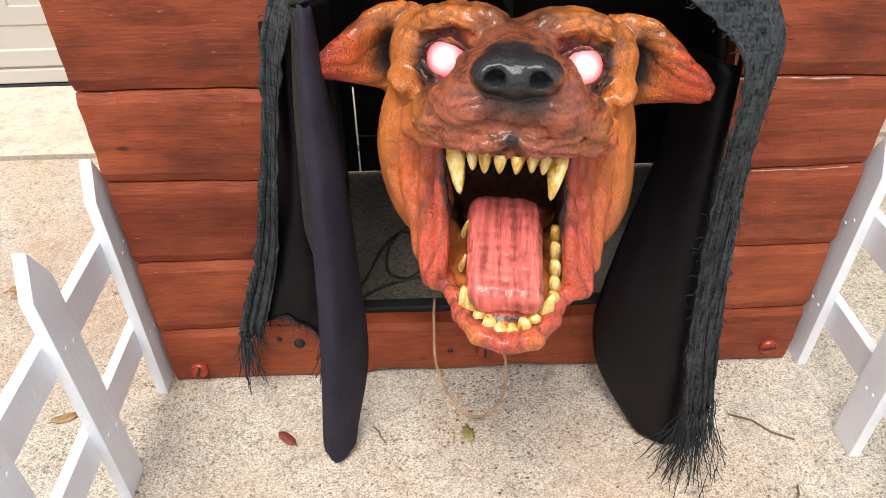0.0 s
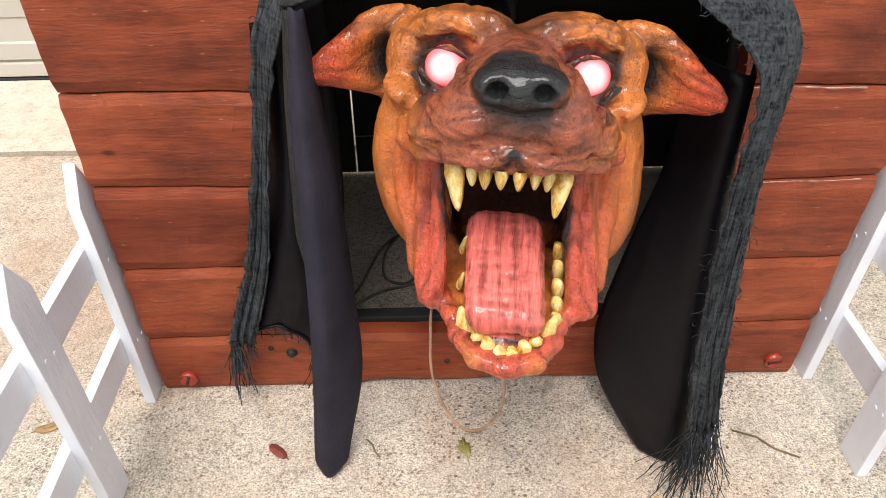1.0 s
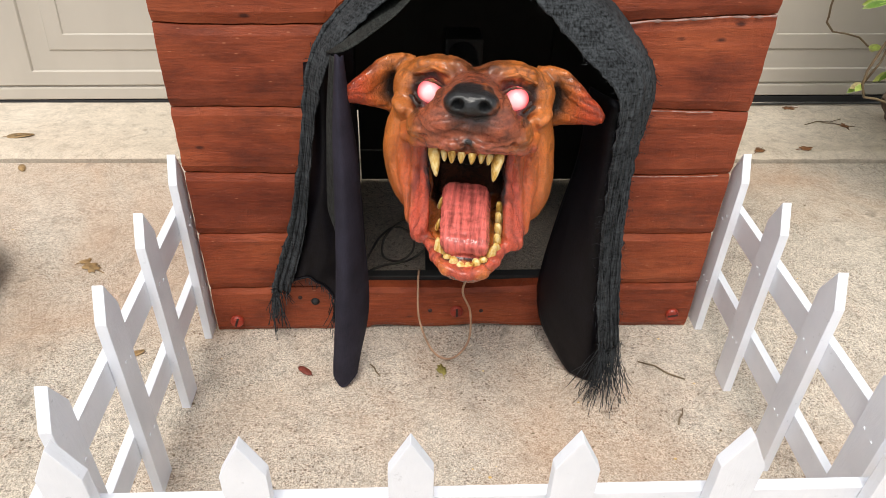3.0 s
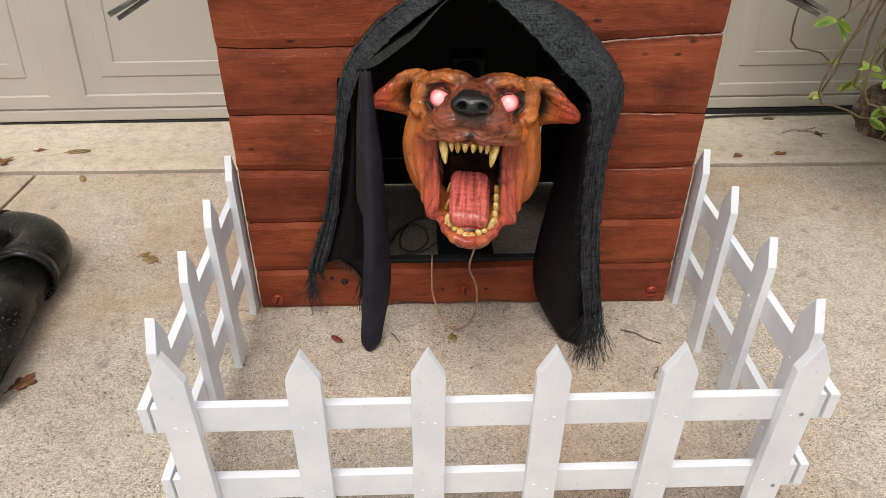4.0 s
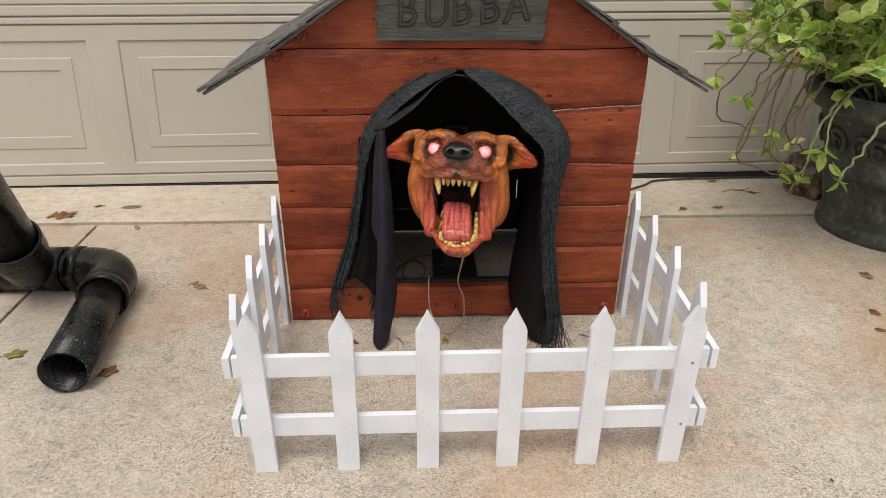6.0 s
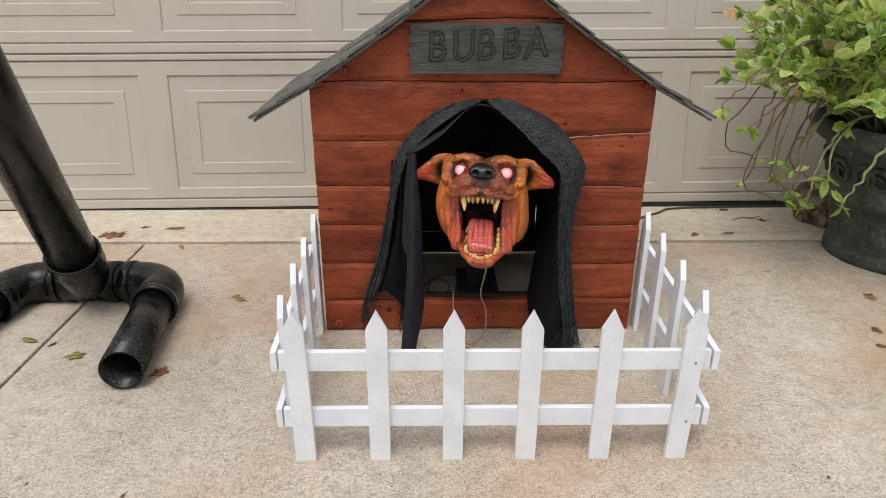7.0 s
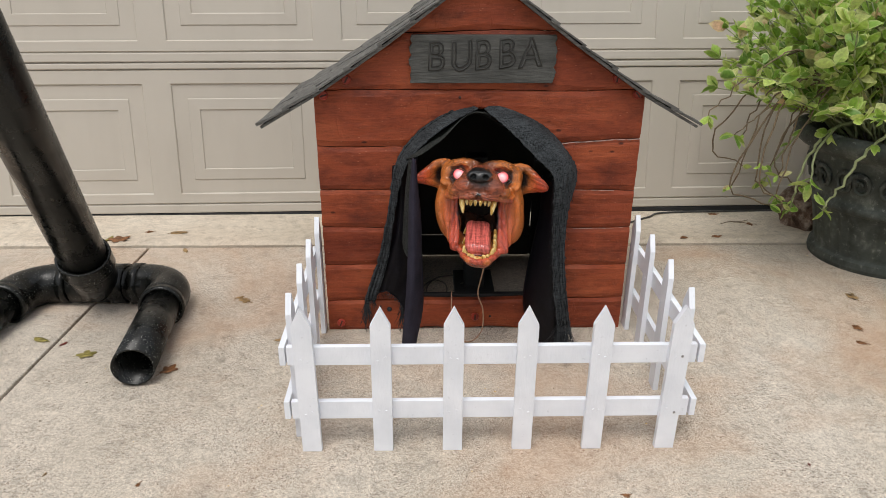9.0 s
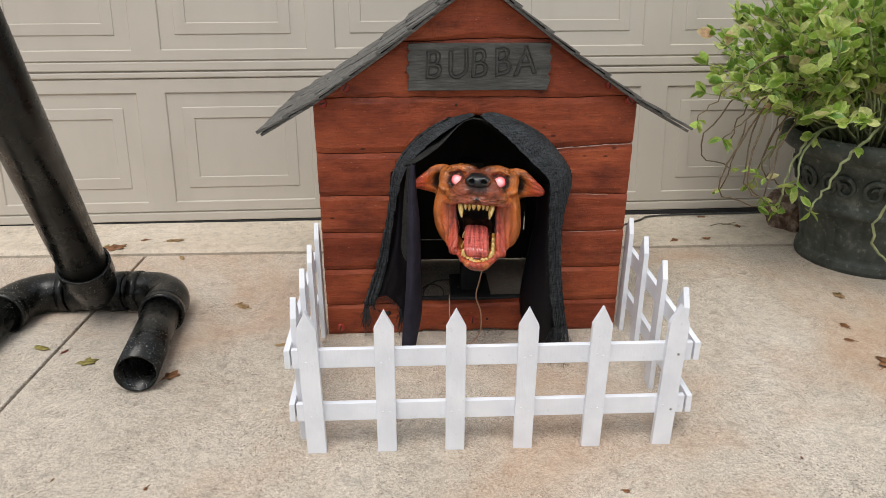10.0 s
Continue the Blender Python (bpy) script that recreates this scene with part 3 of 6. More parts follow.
pipe("tee_collar", [(-0.975, 0.1755, ZP), (-0.935, 0.1747, ZP)], 0.0545, wall=0.008)
pipe("tee_body", [(-1.072, 0.178, ZP), (-0.97, 0.1755, ZP)], 0.052)
pipe("tee_collar", [(-1.082, 0.178, ZP), (-1.050, 0.1775, ZP)], 0.0545, wall=0.008)
way = Vector((0.123, -0.571, 1.0)).normalized()
base = Vector((-0.993, 0.125, 0.060))
pipe("tee_branch", smooth_line([(-1.075, 0.178, ZP + 0.004), (-1.020, 0.166, 0.062), base + 0.075 * way, base + 0.125 * way], 14), 0.0565)
pipe("branch_collar", [base + 0.098 * way, base + 0.103 * way, base + 0.142 * way, base + 0.146 * way], 0.0645, wall=0.008)
pipe("riser", [base + 0.09 * way, base + 1.35 * way], 0.0560)
pipe("elbow", [(-1.092, 0.179, ZP), (-1.117, 0.180, ZP)] + bend((-1.117, 0.092, ZP), (0, 1, 0), (-1, 0, 0), r=0.088)[1:] + [(-1.205, 0.06, ZP)], 0.053)
pipe("elbow_rim", [(-1.088, 0.179, ZP), (-1.110, 0.180, ZP)], 0.056, wall=0.009)
pipe("elbow_rim", [(-1.205, 0.07, ZP), (-1.205, 0.045, ZP)], 0.056, wall=0.009)
pipe("foot_pipe", [(-1.205, 0.09, ZP), (-1.225, -0.25, ZP)])

# ---- snarling dog head: one sculpted mesh ----
def head_material():
    m, nt, b = mat("painted_latex_head", rough=0.36)
    at = nt.nodes.new("ShaderNodeAttribute")
    at.attribute_name = "paint"
    fl = nt.nodes.new("ShaderNodeAttribute")
    fl.attribute_name = "flesh"
    v = coords(nt)
    fine = noisy(nt, v, 420, 5, 0.75)
    mid = noisy(nt, coords(nt, (1, 1, 0.4)), 95, 6, 0.68, 1.2)
    patch = ramp(nt, noisy(nt, v, 34, 3), (0.42, 0.0), (0.58, 1.0))
    lump = ramp(nt, noisy(nt, coords(nt, (1, 1, 0.45)), 120, 3, 0.5, 1.6), (0.42, 1.0), (0.49, 0.0), (0.56, 1.0))
    lump = mixc(nt, patch, (1.0, 1.0, 1.0), lump)
    pore = ramp(nt, cells(nt, v, 330), (0.08, 0.0), (0.30, 1.0))
    streak = noisy(nt, coords(nt, (1.0, 0.10, 0.10)), 210, 5, 0.65, 0.6)
    cross = noisy(nt, coords(nt, (0.4, 1.0, 1.0)), 90, 4, 0.6, 0.8)
    meat = mixc(nt, 0.2, streak, cross)
    tone = ramp(nt, mid, (0.30, 0.78), (0.5, 1.0), (0.72, 1.14))
    tone = mixc(nt, 1.0, tone, ramp(nt, lump, (0.0, 0.84), (0.8, 1.0)), "MULTIPLY")
    tone = mixc(nt, 1.0, tone, ramp(nt, pore, (0.0, 0.90), (0.8, 1.0)), "MULTIPLY")
    tone = mixc(nt, 1.0, tone, ramp(nt, fine, (0.34, 0.72), (0.6, 1.08)), "MULTIPLY")
    wet = ramp(nt, meat, (0.34, 0.55), (0.5, 1.0), (0.66, 1.3))
    tone = mixc(nt, fl.outputs["Fac"], tone, wet)
    c = mixc(nt, 1.0, at.outputs["Color"], tone, "MULTIPLY")
    nt.links.new(c, b.inputs["Base Color"])
    nt.links.new(at.outputs["Alpha"], b.inputs["Roughness"])
    b.inputs["Coat Weight"].default_value = 0.45
    b.inputs["Coat Roughness"].default_value = 0.09
    b.inputs["Specular IOR Level"].default_value = 0.4
    hgt = mixc(nt, 0.3, mixc(nt, 0.25, mixc(nt, 0.18, mid, lump), pore), fine)
    hgt = mixc(nt, fl.outputs["Fac"], hgt, meat)
    bump(nt, b, hgt, 1.0, 0.0052)
    return m


M_HEAD = head_material()
M_TOOTH, nt_, b_ = mat("yellowed_resin_teeth", rough=0.3)
v_ = coords(nt_, (1, 1, 0.4))
nt_.links.new(ramp(nt_, noisy(nt_, v_, 190, 4, 0.7), (0.32, (0.26, 0.10, 0.012)), (0.46, (0.60, 0.36, 0.07)), (0.62, (0.78, 0.62, 0.30))), b_.inputs["Base Color"])
bump(nt_, b_, noisy(nt_, v_, 260, 4), 0.6, 0.002)
M_EYE, nt_, b_ = mat("lit_red_eye", (0.8, 0.1, 0.1), 0.25)
tcn = nt_.nodes.new("ShaderNodeVertexColor")
tcn.layer_name = "paint"
nt_.links.new(tcn.outputs["Color"], b_.inputs["Base Color"])
nt_.links.new(tcn.outputs["Color"], b_.inputs["Emission Color"])
b_.inputs["Emission Strength"].default_value = 0.38

HEAD = pose(0.003, -0.050, 0.367, 0, 2.2, -7.0)


GRADS = np.array([(1, 1, 0), (-1, 1, 0), (1, -1, 0), (-1, -1, 0), (1, 0, 1), (-1, 0, 1), (1, 0, -1), (-1, 0, -1), (0, 1, 1), (0, -1, 1), (0, 1, -1), (0, -1, -1)], np.float32)


def grains(Q):
    """Smooth gradient noise at the rows of Q."""
    cell = np.floor(Q).astype(np.int64)
    f = (Q - cell).astype(np.float32)
    u = f * f * f * (f * (6 * f - 15) + 10)
    out = np.zeros(len(Q), np.float32)
    for i in (0, 1):
        for j in (0, 1):
            for k in (0, 1):
                c = cell + np.array((i, j, k))
                h = (c[:, 0] * 374761393 + c[:, 1] * 668265263 + c[:, 2] * 1274126177) & 0xFFFFFFFF
                h = ((h ^ (h >> 13)) * 1103515245) & 0xFFFFFFFF
                g = GRADS[(h ^ (h >> 16)) % 12]
                w = np.where(i, u[:, 0], 1 - u[:, 0]) * np.where(j, u[:, 1], 1 - u[:, 1]) * np.where(k, u[:, 2], 1 - u[:, 2])
                out += w * np.einsum("ij,ij->i", g, f - np.array((i, j, k), np.float32))
    return out


def smin(a, b, k):
    h = np.clip(0.5 + 0.5 * (b - a) / k, 0, 1)
    return b + (a - b) * h - k * h * (1 - h)


def smax(a, b, k):
    return -smin(-a, -b, k)


def egg(P, c, r, turn=None):
    """Rough distance to an ellipsoid; turn: (axis, degrees)."""
    q = P - np.array(c, np.float32)
    if turn is not None:
        q = q @ np.array(Matrix.Rotation(radians(turn[1]), 3, turn[0]), np.float32)
    r = np.array(r, np.float32)
    k0 = np.linalg.norm(q / r, axis=-1)
    k1 = np.linalg.norm(q / (r * r), axis=-1) + 1e-6
    return k0 * (k0 - 1) / k1


def rod(P, a, b, ra, rb):
    a, b = np.array(a, np.float32), np.array(b, np.float32)
    d = b - a
    h = np.clip(((P - a) @ d) / d.dot(d), 0, 1)
    return np.linalg.norm(P - a - h[..., None] * d, axis=-1) - (ra + (rb - ra) * h)


def both(P):
    """Mirror: fold the right half onto +x."""
    q = P.copy()
    q[..., 0] = np.abs(q[..., 0])
    return q


def slab_box(P, c, h, r, turn=None):
    q = P - np.array(c, np.float32)
    if turn is not None:
        q = q @ np.array(Matrix.Rotation(radians(turn[1]), 3, turn[0]), np.float32)
    q = np.abs(q) - (np.array(h, np.float32) - r)
    return np.linalg.norm(np.maximum(q, 0), axis=-1) + np.minimum(q.max(-1), 0) - r


def tongue(P, grow_=0.0):
    t = slab_box(P, (0, -0.139, -0.042), (0.0268 + grow_, 0.045 + grow_, 0.013 + grow_), 0.0125, ("X", 22))
    return t


EYE_X, EYE_Z = 0.0455, 0.0735
EAR_AXIS = (np.array((0.066, -0.010, 0.062), np.float32), np.array((0.147, -0.050, 0.051), np.float32))


def swung(P):
    """The lower jaw hangs a little to one side."""
    q = P.copy()
    q[..., 0] -= 0.0095 * np.clip(-q[..., 2] / 0.085, 0, 1.2)
    return q


def ear_flap(S, ahead, k):
    """A flap along EAR_AXIS; ahead shifts it forwards, k scales its width (for the hollow)."""
    a, t = EAR_AXIS
    ax = t - a
    L = float(np.linalg.norm(ax))
    ax = ax / L
    up = np.array((0, 0, 1), np.float32) - ax * ax[2]
    up /= np.linalg.norm(up)
    fr = np.cross(up, ax)
    if fr[1] > 0:
        fr = -fr
    q = S - a - fr * ahead
    h, u, v = q @ ax / L, q @ up, q @ fr
    hc = np.clip(h, 0, 1)
    w = k * np.interp(hc, (0, 0.16, 0.36, 0.56, 0.76, 0.92, 1.0), (0.036, 0.0400, 0.0370, 0.0270, 0.0175, 0.0115, 0.0050)).astype(np.float32)
    lift = np.interp(hc, (0, 0.25, 0.5, 0.8, 1.0), (-0.010, -0.006, 0.000, -0.002, -0.004)).astype(np.float32)
    th = (0.014 if k == 1.0 else 0.021) * np.interp(hc, (0, 0.6, 1.0), (1.0, 0.75, 0.34)).astype(np.float32)
    if k != 1.0:
        th = th * np.interp(hc, (0, 0.2, 0.65, 0.9), (0.8, 1.0, 0.7, 0.10)).astype(np.float32)
    k0 = np.sqrt(((u - lift) / w) ** 2 + (v / th) ** 2 + 1e-9)
    side = (k0 - 1) * np.minimum(w, th)
    return np.maximum(side, np.maximum(-h, h - 1) * L)


def chain(S, pts, k):
    """A bent rod through (x, y, z, radius) points, eased at its joints."""
    d = None
    for p, q in zip(pts, pts[1:]):
        r = rod(S, p[:3], q[:3], p[3], q[3])
        d = r if d is None else smin(d, r, k)
    return d


def head_shape(P):
    P = swung(P)
    S = both(P)
    d = egg(P, (0, 0.004, -0.014), (0.093, 0.070, 0.080))
    d = smin(d, egg(P, (0, -0.034, -0.042), (0.095, 0.058, 0.068)), 0.03)
    # cheeks running down to the jaw
    d = smin(d, egg(S, (0.064, -0.060, -0.006), (0.034, 0.036, 0.072), ("X", -14)), 0.022)
    # brows, temples, cheekbones under the eyes
    d = smin(d, egg(S, (0.034, -0.046, 0.0850), (0.036, 0.027, 0.0165), ("Y", -4)), 0.010)
    d = smin(d, egg(S, (0.070, -0.042, 0.066), (0.020, 0.026, 0.022)), 0.014)
    d = smin(d, egg(S, (0.064, -0.070, 0.047), (0.026, 0.020, 0.010), ("Y", -25)), 0.008)
    d = smin(d, rod(S, (0.018, -0.066, 0.0990), (0.058, -0.056, 0.0960), 0.0065, 0.0060), 0.008)
    # long folds down the cheeks
    for pts, r in ((((0.080, -0.084, 0.034), (0.082, -0.090, -0.010), (0.070, -0.110, -0.058)), 0.0030), (((0.071, -0.088, 0.030), (0.073, -0.096, -0.010), (0.064, -0.113, -0.050)), 0.0020)):
        d = smax(d, -chain(S, [(*p, r) for p in pts], 0.004), 0.006)
    # upper muzzle: broad bridge, flews with flat fronts
    d = smin(d, egg(P, (0, -0.092, 0.068), (0.032, 0.062, 0.032)), 0.010)
    d = smin(d, egg(S, (0.024, -0.121, 0.0705), (0.031, 0.038, 0.0235), ("Y", 24)), 0.005)
    d = smin(d, egg(S, (0.047, -0.115, 0.0570), (0.0205, 0.031, 0.0130), ("Y", 24)), 0.005)
    d = smin(d, egg(P, (0, -0.134, 0.0690), (0.018, 0.021, 0.0145)), 0.005)
    # folds of flesh that frame the mouth
    d = smin(d, chain(S, ((0.066, -0.080, 0.024, 0.0075), (0.067, -0.097, -0.020, 0.0085), (0.060, -0.124, -0.056, 0.0095)), 0.006), 0.006)
    d = smin(d, chain(S, ((0.056, -0.092, 0.026, 0.0060), (0.055, -0.110, -0.020, 0.0070), (0.055, -0.136, -0.056, 0.0090)), 0.006), 0.0028)
    # lower jaw and chin
    d = smin(d, egg(P, (0, -0.112, -0.080), (0.049, 0.066, 0.020), ("X", -6)), 0.022)
    d = smin(d, egg(P, (0, -0.166, -0.080), (0.031, 0.030, 0.0165)), 0.010)
    # mouth cavity, open to the front
    cav = slab_box(P, (0, -0.165, -0.011), (0.0385, 0.112, 0.0515), 0.018)
    d = smax(d, -cav, 0.004)
    d = smin(d, chain(S, ((0.0465, -0.098, 0.030, 0.0055), (0.0445, -0.121, -0.020, 0.0058), (0.0475, -0.144, -0.056, 0.0078)), 0.006), 0.0022)
    # jowl at the corner, then the lower lip, set in from it
    d = smin(d, egg(S, (0.0520, -0.141, -0.0640), (0.0115, 0.0125, 0.0115)), 0.0035)
    d = smin(d, chain(S, ((0.046, -0.144, -0.0655, 0.0075), (0.0360, -0.158, -0.0685, 0.0066), (0.0310, -0.173, -0.0715, 0.0066), (0.0190, -0.1895, -0.0745, 0.0068), (0.0, -0.1965, -0.0755, 0.0068)), 0.004), 0.0040)
    d = smax(d, -chain(S, ((0.0470, -0.158, -0.0800, 0.003), (0.0360, -0.176, -0.0850, 0.0028), (0.0200, -0.198, -0.0860, 0.0015)), 0.003), 0.005)
    for dx, dy in ((0.0, 0.0), (0.0060, 0.004), (0.0125, 0.010)):
        d = smax(d, -chain(S, ((0.0455 + dx, -0.124 + dy, 0.012, 0.0008), (0.0440 + dx, -0.131 + dy, -0.020, 0.0012), (0.0480 + dx, -0.150 + dy, -0.050, 0.0012)), 0.002), 0.003)
    d = smax(d, -chain(S, ((0.0480, -0.098, 0.0640, 0.0014), (0.0680, -0.088, 0.0520, 0.0022), (0.0790, -0.084, 0.0300, 0.0022), (0.0760, -0.094, 0.0050, 0.0014)), 0.003), 0.004)
    d = smin(d, egg(S, (0.018, -0.1440, 0.0570), (0.026, 0.0135, 0.0085)), 0.003)
    # upper lip: a thin roll that rises in the middle, over the gum
    d = smin(d, chain(S, ((0.0720, -0.086, 0.0360, 0.0050), (0.0665, -0.106, 0.0345, 0.0066), (0.0535, -0.128, 0.0400, 0.0068), (0.0360, -0.1475, 0.0500, 0.0060), (0.0160, -0.1575, 0.0525, 0.0052), (0.0, -0.1565, 0.0580, 0.0042)), 0.004), 0.0024)
    d = smin(d, chain(S, ((0.0350, -0.128, 0.0385, 0.0065), (0.0200, -0.1440, 0.0420, 0.0055), (0.0, -0.1475, 0.0455, 0.0055)), 0.004), 0.003)
    # roof of the mouth in ridges
    for k in range(5):
        d = smin(d, rod(P, (-0.030, -0.118 + 0.010 * k, 0.0360), (0.030, -0.118 + 0.010 * k, 0.0360), 0.0050, 0.0050), 0.002)
    # tongue with a middle furrow
    ton = tongue(P)
    for x, r in ((-0.0105, 0.0016), (0.0, 0.0030), (0.0105, 0.0016)):
        ton = smax(ton, -rod(P, (x, -0.09, -0.0075), (x * 1.1, -0.172, -0.0405), r, r * 0.7), 0.005)
    d = smin(d, ton, 0.002)
    # eye sockets with lids
    d = smax(d, -egg(S, (EYE_X, -0.098, EYE_Z + 0.0035), (0.0148, 0.034, 0.0118), ('X', -14)), 0.002)
    for (ax, ay, az), (bx, by, bz), r, k in (((-0.0155, -0.084, 0.0080), (-0.002, -0.0855, 0.0156), 0.0026, 0.0016), ((-0.002, -0.0855, 0.0156), (0.0150, -0.0780, 0.0072), 0.0026, 0.0016),
                    ((-0.0145, -0.091, -0.0040), (0.001, -0.0945, -0.0100), 0.0026, 0.0016), ((0.001, -0.0945, -0.0100), (0.0155, -0.0820, -0.0010), 0.0026, 0.0016),
                    ((-0.0100, -0.093, -0.0160), (0.005, -0.0935, -0.0175), 0.0022, 0.005), ((0.005, -0.0935, -0.0175), (0.0210, -0.0790, -0.0060), 0.0024, 0.005),
                    ((-0.0160, -0.074, 0.0200), (-0.001, -0.0750, 0.0245), 0.0028, 0.005), ((-0.001, -0.0750, 0.0245), (0.0205, -0.0670, 0.0140), 0.0028, 0.005)):
        d = smin(d, rod(S, (EYE_X + ax, ay, EYE_Z + az), (EYE_X + bx, by, EYE_Z + bz), r, r), k)
    # groove of the brow and of the lip
    d = smax(d, -rod(P, (0, -0.092, 0.108), (0, -0.010, 0.100), 0.0045, 0.008), 0.005)
    d = smax(d, -rod(P, (0, -0.170, 0.084), (0, -0.162, 0.054), 0.0040, 0.0034), 0.004)
    # whisker rows across the flews
    for k in range(4):
        d = smax(d, -rod(S, (0.012, -0.1610 + 0.001 * k, 0.0595 + 0.0070 * k), (0.048, -0.142 + 0.003 * k, 0.0545 + 0.0080 * k), 0.0007, 0.0009), 0.003)
    # nose: flat-topped pad, wings, nostrils that run out into slits
    nose = slab_box(P, (0, -0.1380, 0.0955), (0.0215, 0.0200, 0.0112), 0.0108, ("X", 4))
    nose = smin(nose, egg(S, (0.0165, -0.1470, 0.0945), (0.0110, 0.0140, 0.0096)), 0.004)
    nose = smin(nose, egg(P, (0, -0.1500, 0.0915), (0.0105, 0.0115, 0.0092)), 0.006)
    d = smin(d, nose, 0.0025)
    d = smax(d, -egg(S, (0.0135, -0.1610, 0.0958), (0.0060, 0.0130, 0.0050), ("Z", 14)), 0.002)
    d = smax(d, -chain(S, ((0.0150, -0.1630, 0.0930, 0.0020), (0.0215, -0.1590, 0.0905, 0.0016), (0.0275, -0.1500, 0.0925, 0.0010)), 0.002), 0.002)
    d = smax(d, -rod(P, (0, -0.164, 0.105), (0, -0.168, 0.080), 0.0010, 0.0016), 0.003)
    # ears: flaps that taper to a blunt tip, cupped in front
    d = smin(d, smax(ear_flap(S, 0.0, 1.0), -ear_flap(S, 0.018, 0.76), 0.004), 0.007)
    # flat cut behind
    return smax(d, P[..., 1] - 0.052, 0.004)


def head_paint(V):
    """Paint of the head: orange skin, brown muzzle, black nose and eye rings, red flesh, pink tongue; the mouth
    cavity's shade is painted in. Alpha: roughness.
    """
    V = swung(V)
    S = both(V)
    n = len(V)
    wob = (grains(V * 38) + 0.6 * grains(V * 110)) * 0.005

    def soft(dist, w):
        t = np.clip(0.5 - dist / w, 0, 1)
        return (t * t * (3 - 2 * t))[:, None]

    col = np.tile(np.array((0.66, 0.195, 0.036), np.float32), (n, 1))
    rough = np.full((n, 1), 0.36, np.float32)

    def lay(dist, w, rgb, amount=1.0, r=None):
        nonlocal col, rough
        f = soft(dist + wob, w) * amount
        col = col * (1 - f) + np.array(rgb, np.float32) * f
        if r is not None:
            rough = rough * (1 - f) + r * f

    lay(egg(S, (0.060, -0.10, -0.02), (0.020, 0.06, 0.064)), 0.036, (0.60, 0.105, 0.030), 0.85)
    lay(egg(V, (0, -0.060, 0.098), (0.030, 0.055, 0.026)), 0.026, (0.15, 0.042, 0.016), 0.80)
    lay(egg(V, (0, -0.120, 0.074), (0.054, 0.062, 0.040)), 0.016, (0.28, 0.070, 0.034), 0.92, 0.22)
    lay(egg(S, (0.036, -0.132, 0.064), (0.020, 0.045, 0.022)), 0.016, (0.42, 0.100, 0.046), 0.75, 0.20)
    lay(egg(V, (0, -0.162, 0.083), (0.022, 0.03, 0.014)), 0.020, (0.014, 0.012, 0.012), 0.92, 0.24)
    lay(chain(S, ((0.0665, -0.106, 0.0325, 0.007), (0.0535, -0.128, 0.0380, 0.007), (0.0360, -0.1490, 0.0450, 0.006), (0.0150, -0.159, 0.0490, 0.005)), 0.004), 0.008, (0.58, 0.130, 0.080), 0.95, 0.18)
    lay(rod(V, (0, -0.170, 0.088), (0, -0.160, 0.052), 0.0050, 0.0040), 0.006, (0.008, 0.008, 0.009), 1.0, 0.25)
    lay(egg(V, (0, -0.148, 0.0972), (0.0300, 0.024, 0.0168)), 0.005, (0.0065, 0.0075, 0.0085), 1.0, 0.34)
    lay(egg(S, (EYE_X + 0.0015, -0.085, EYE_Z - 0.002), (0.0225, 0.045, 0.0205), ("Y", 4)), 0.009, (0.014, 0.011, 0.011), 0.97, 0.30)
    lay(egg(S, (EYE_X, -0.088, EYE_Z + 0.0020), (0.0128, 0.045, 0.0110)), 0.003, (0.24, 0.020, 0.018), 0.7, 0.25)
    # flesh about the mouth
    lay(chain(S, ((0.047, -0.108, 0.034, 0.0110), (0.047, -0.124, -0.020, 0.0120), (0.0500, -0.146, -0.058, 0.0140)), 0.006), 0.010, (0.57, 0.078, 0.038), 0.95, 0.18)
    lay(chain(S, ((0.052, -0.146, -0.064, 0.0140), (0.0310, -0.173, -0.0715, 0.012), (0.0, -0.1965, -0.0755, 0.012)), 0.006), 0.010, (0.60, 0.088, 0.046), 0.95, 0.18)
    lay(egg(V, (0, -0.190, -0.095), (0.03, 0.03, 0.009)), 0.012, (0.42, 0.085, 0.022), 0.8)
    # mouth lining blackened step by step inwards, the cavity's shade put into the colour
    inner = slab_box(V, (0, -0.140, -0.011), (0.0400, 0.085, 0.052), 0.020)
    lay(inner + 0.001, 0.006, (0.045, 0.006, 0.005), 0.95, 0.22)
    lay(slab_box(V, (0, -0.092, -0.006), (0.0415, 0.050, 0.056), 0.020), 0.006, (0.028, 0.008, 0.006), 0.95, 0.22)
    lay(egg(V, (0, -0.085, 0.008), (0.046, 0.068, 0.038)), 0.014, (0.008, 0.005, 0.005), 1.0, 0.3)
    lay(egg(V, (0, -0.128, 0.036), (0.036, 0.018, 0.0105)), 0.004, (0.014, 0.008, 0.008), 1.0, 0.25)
    wob[:] = 0
    lay(slab_box(V, (0, -0.139, -0.042), (0.0278, 0.046, 0.0145), 0.0125, ("X", 22)) - 0.003, 0.003, (0.62, 0.130, 0.105), 1.0, 0.13)
    lay(slab_box(V, (0, -0.165, -0.070), (0.0255, 0.019, 0.009), 0.006) + 0.001, 0.004, (0.012, 0.009, 0.010), 0.95 * (tongue(V, 0.0015) > 0)[:, None], 0.2)
    # ears
    lay(S[:, 0] * -1 + 0.112, 0.040, (0.58, 0.066, 0.022), 0.92)
    lay(egg(S, (0.093, -0.022, 0.057), (0.016, 0.018, 0.026), ("Y", -10)), 0.020, (0.014, 0.009, 0.008), 1.0)
    return np.concatenate([np.clip(col, 0.004, 1), rough], 1)


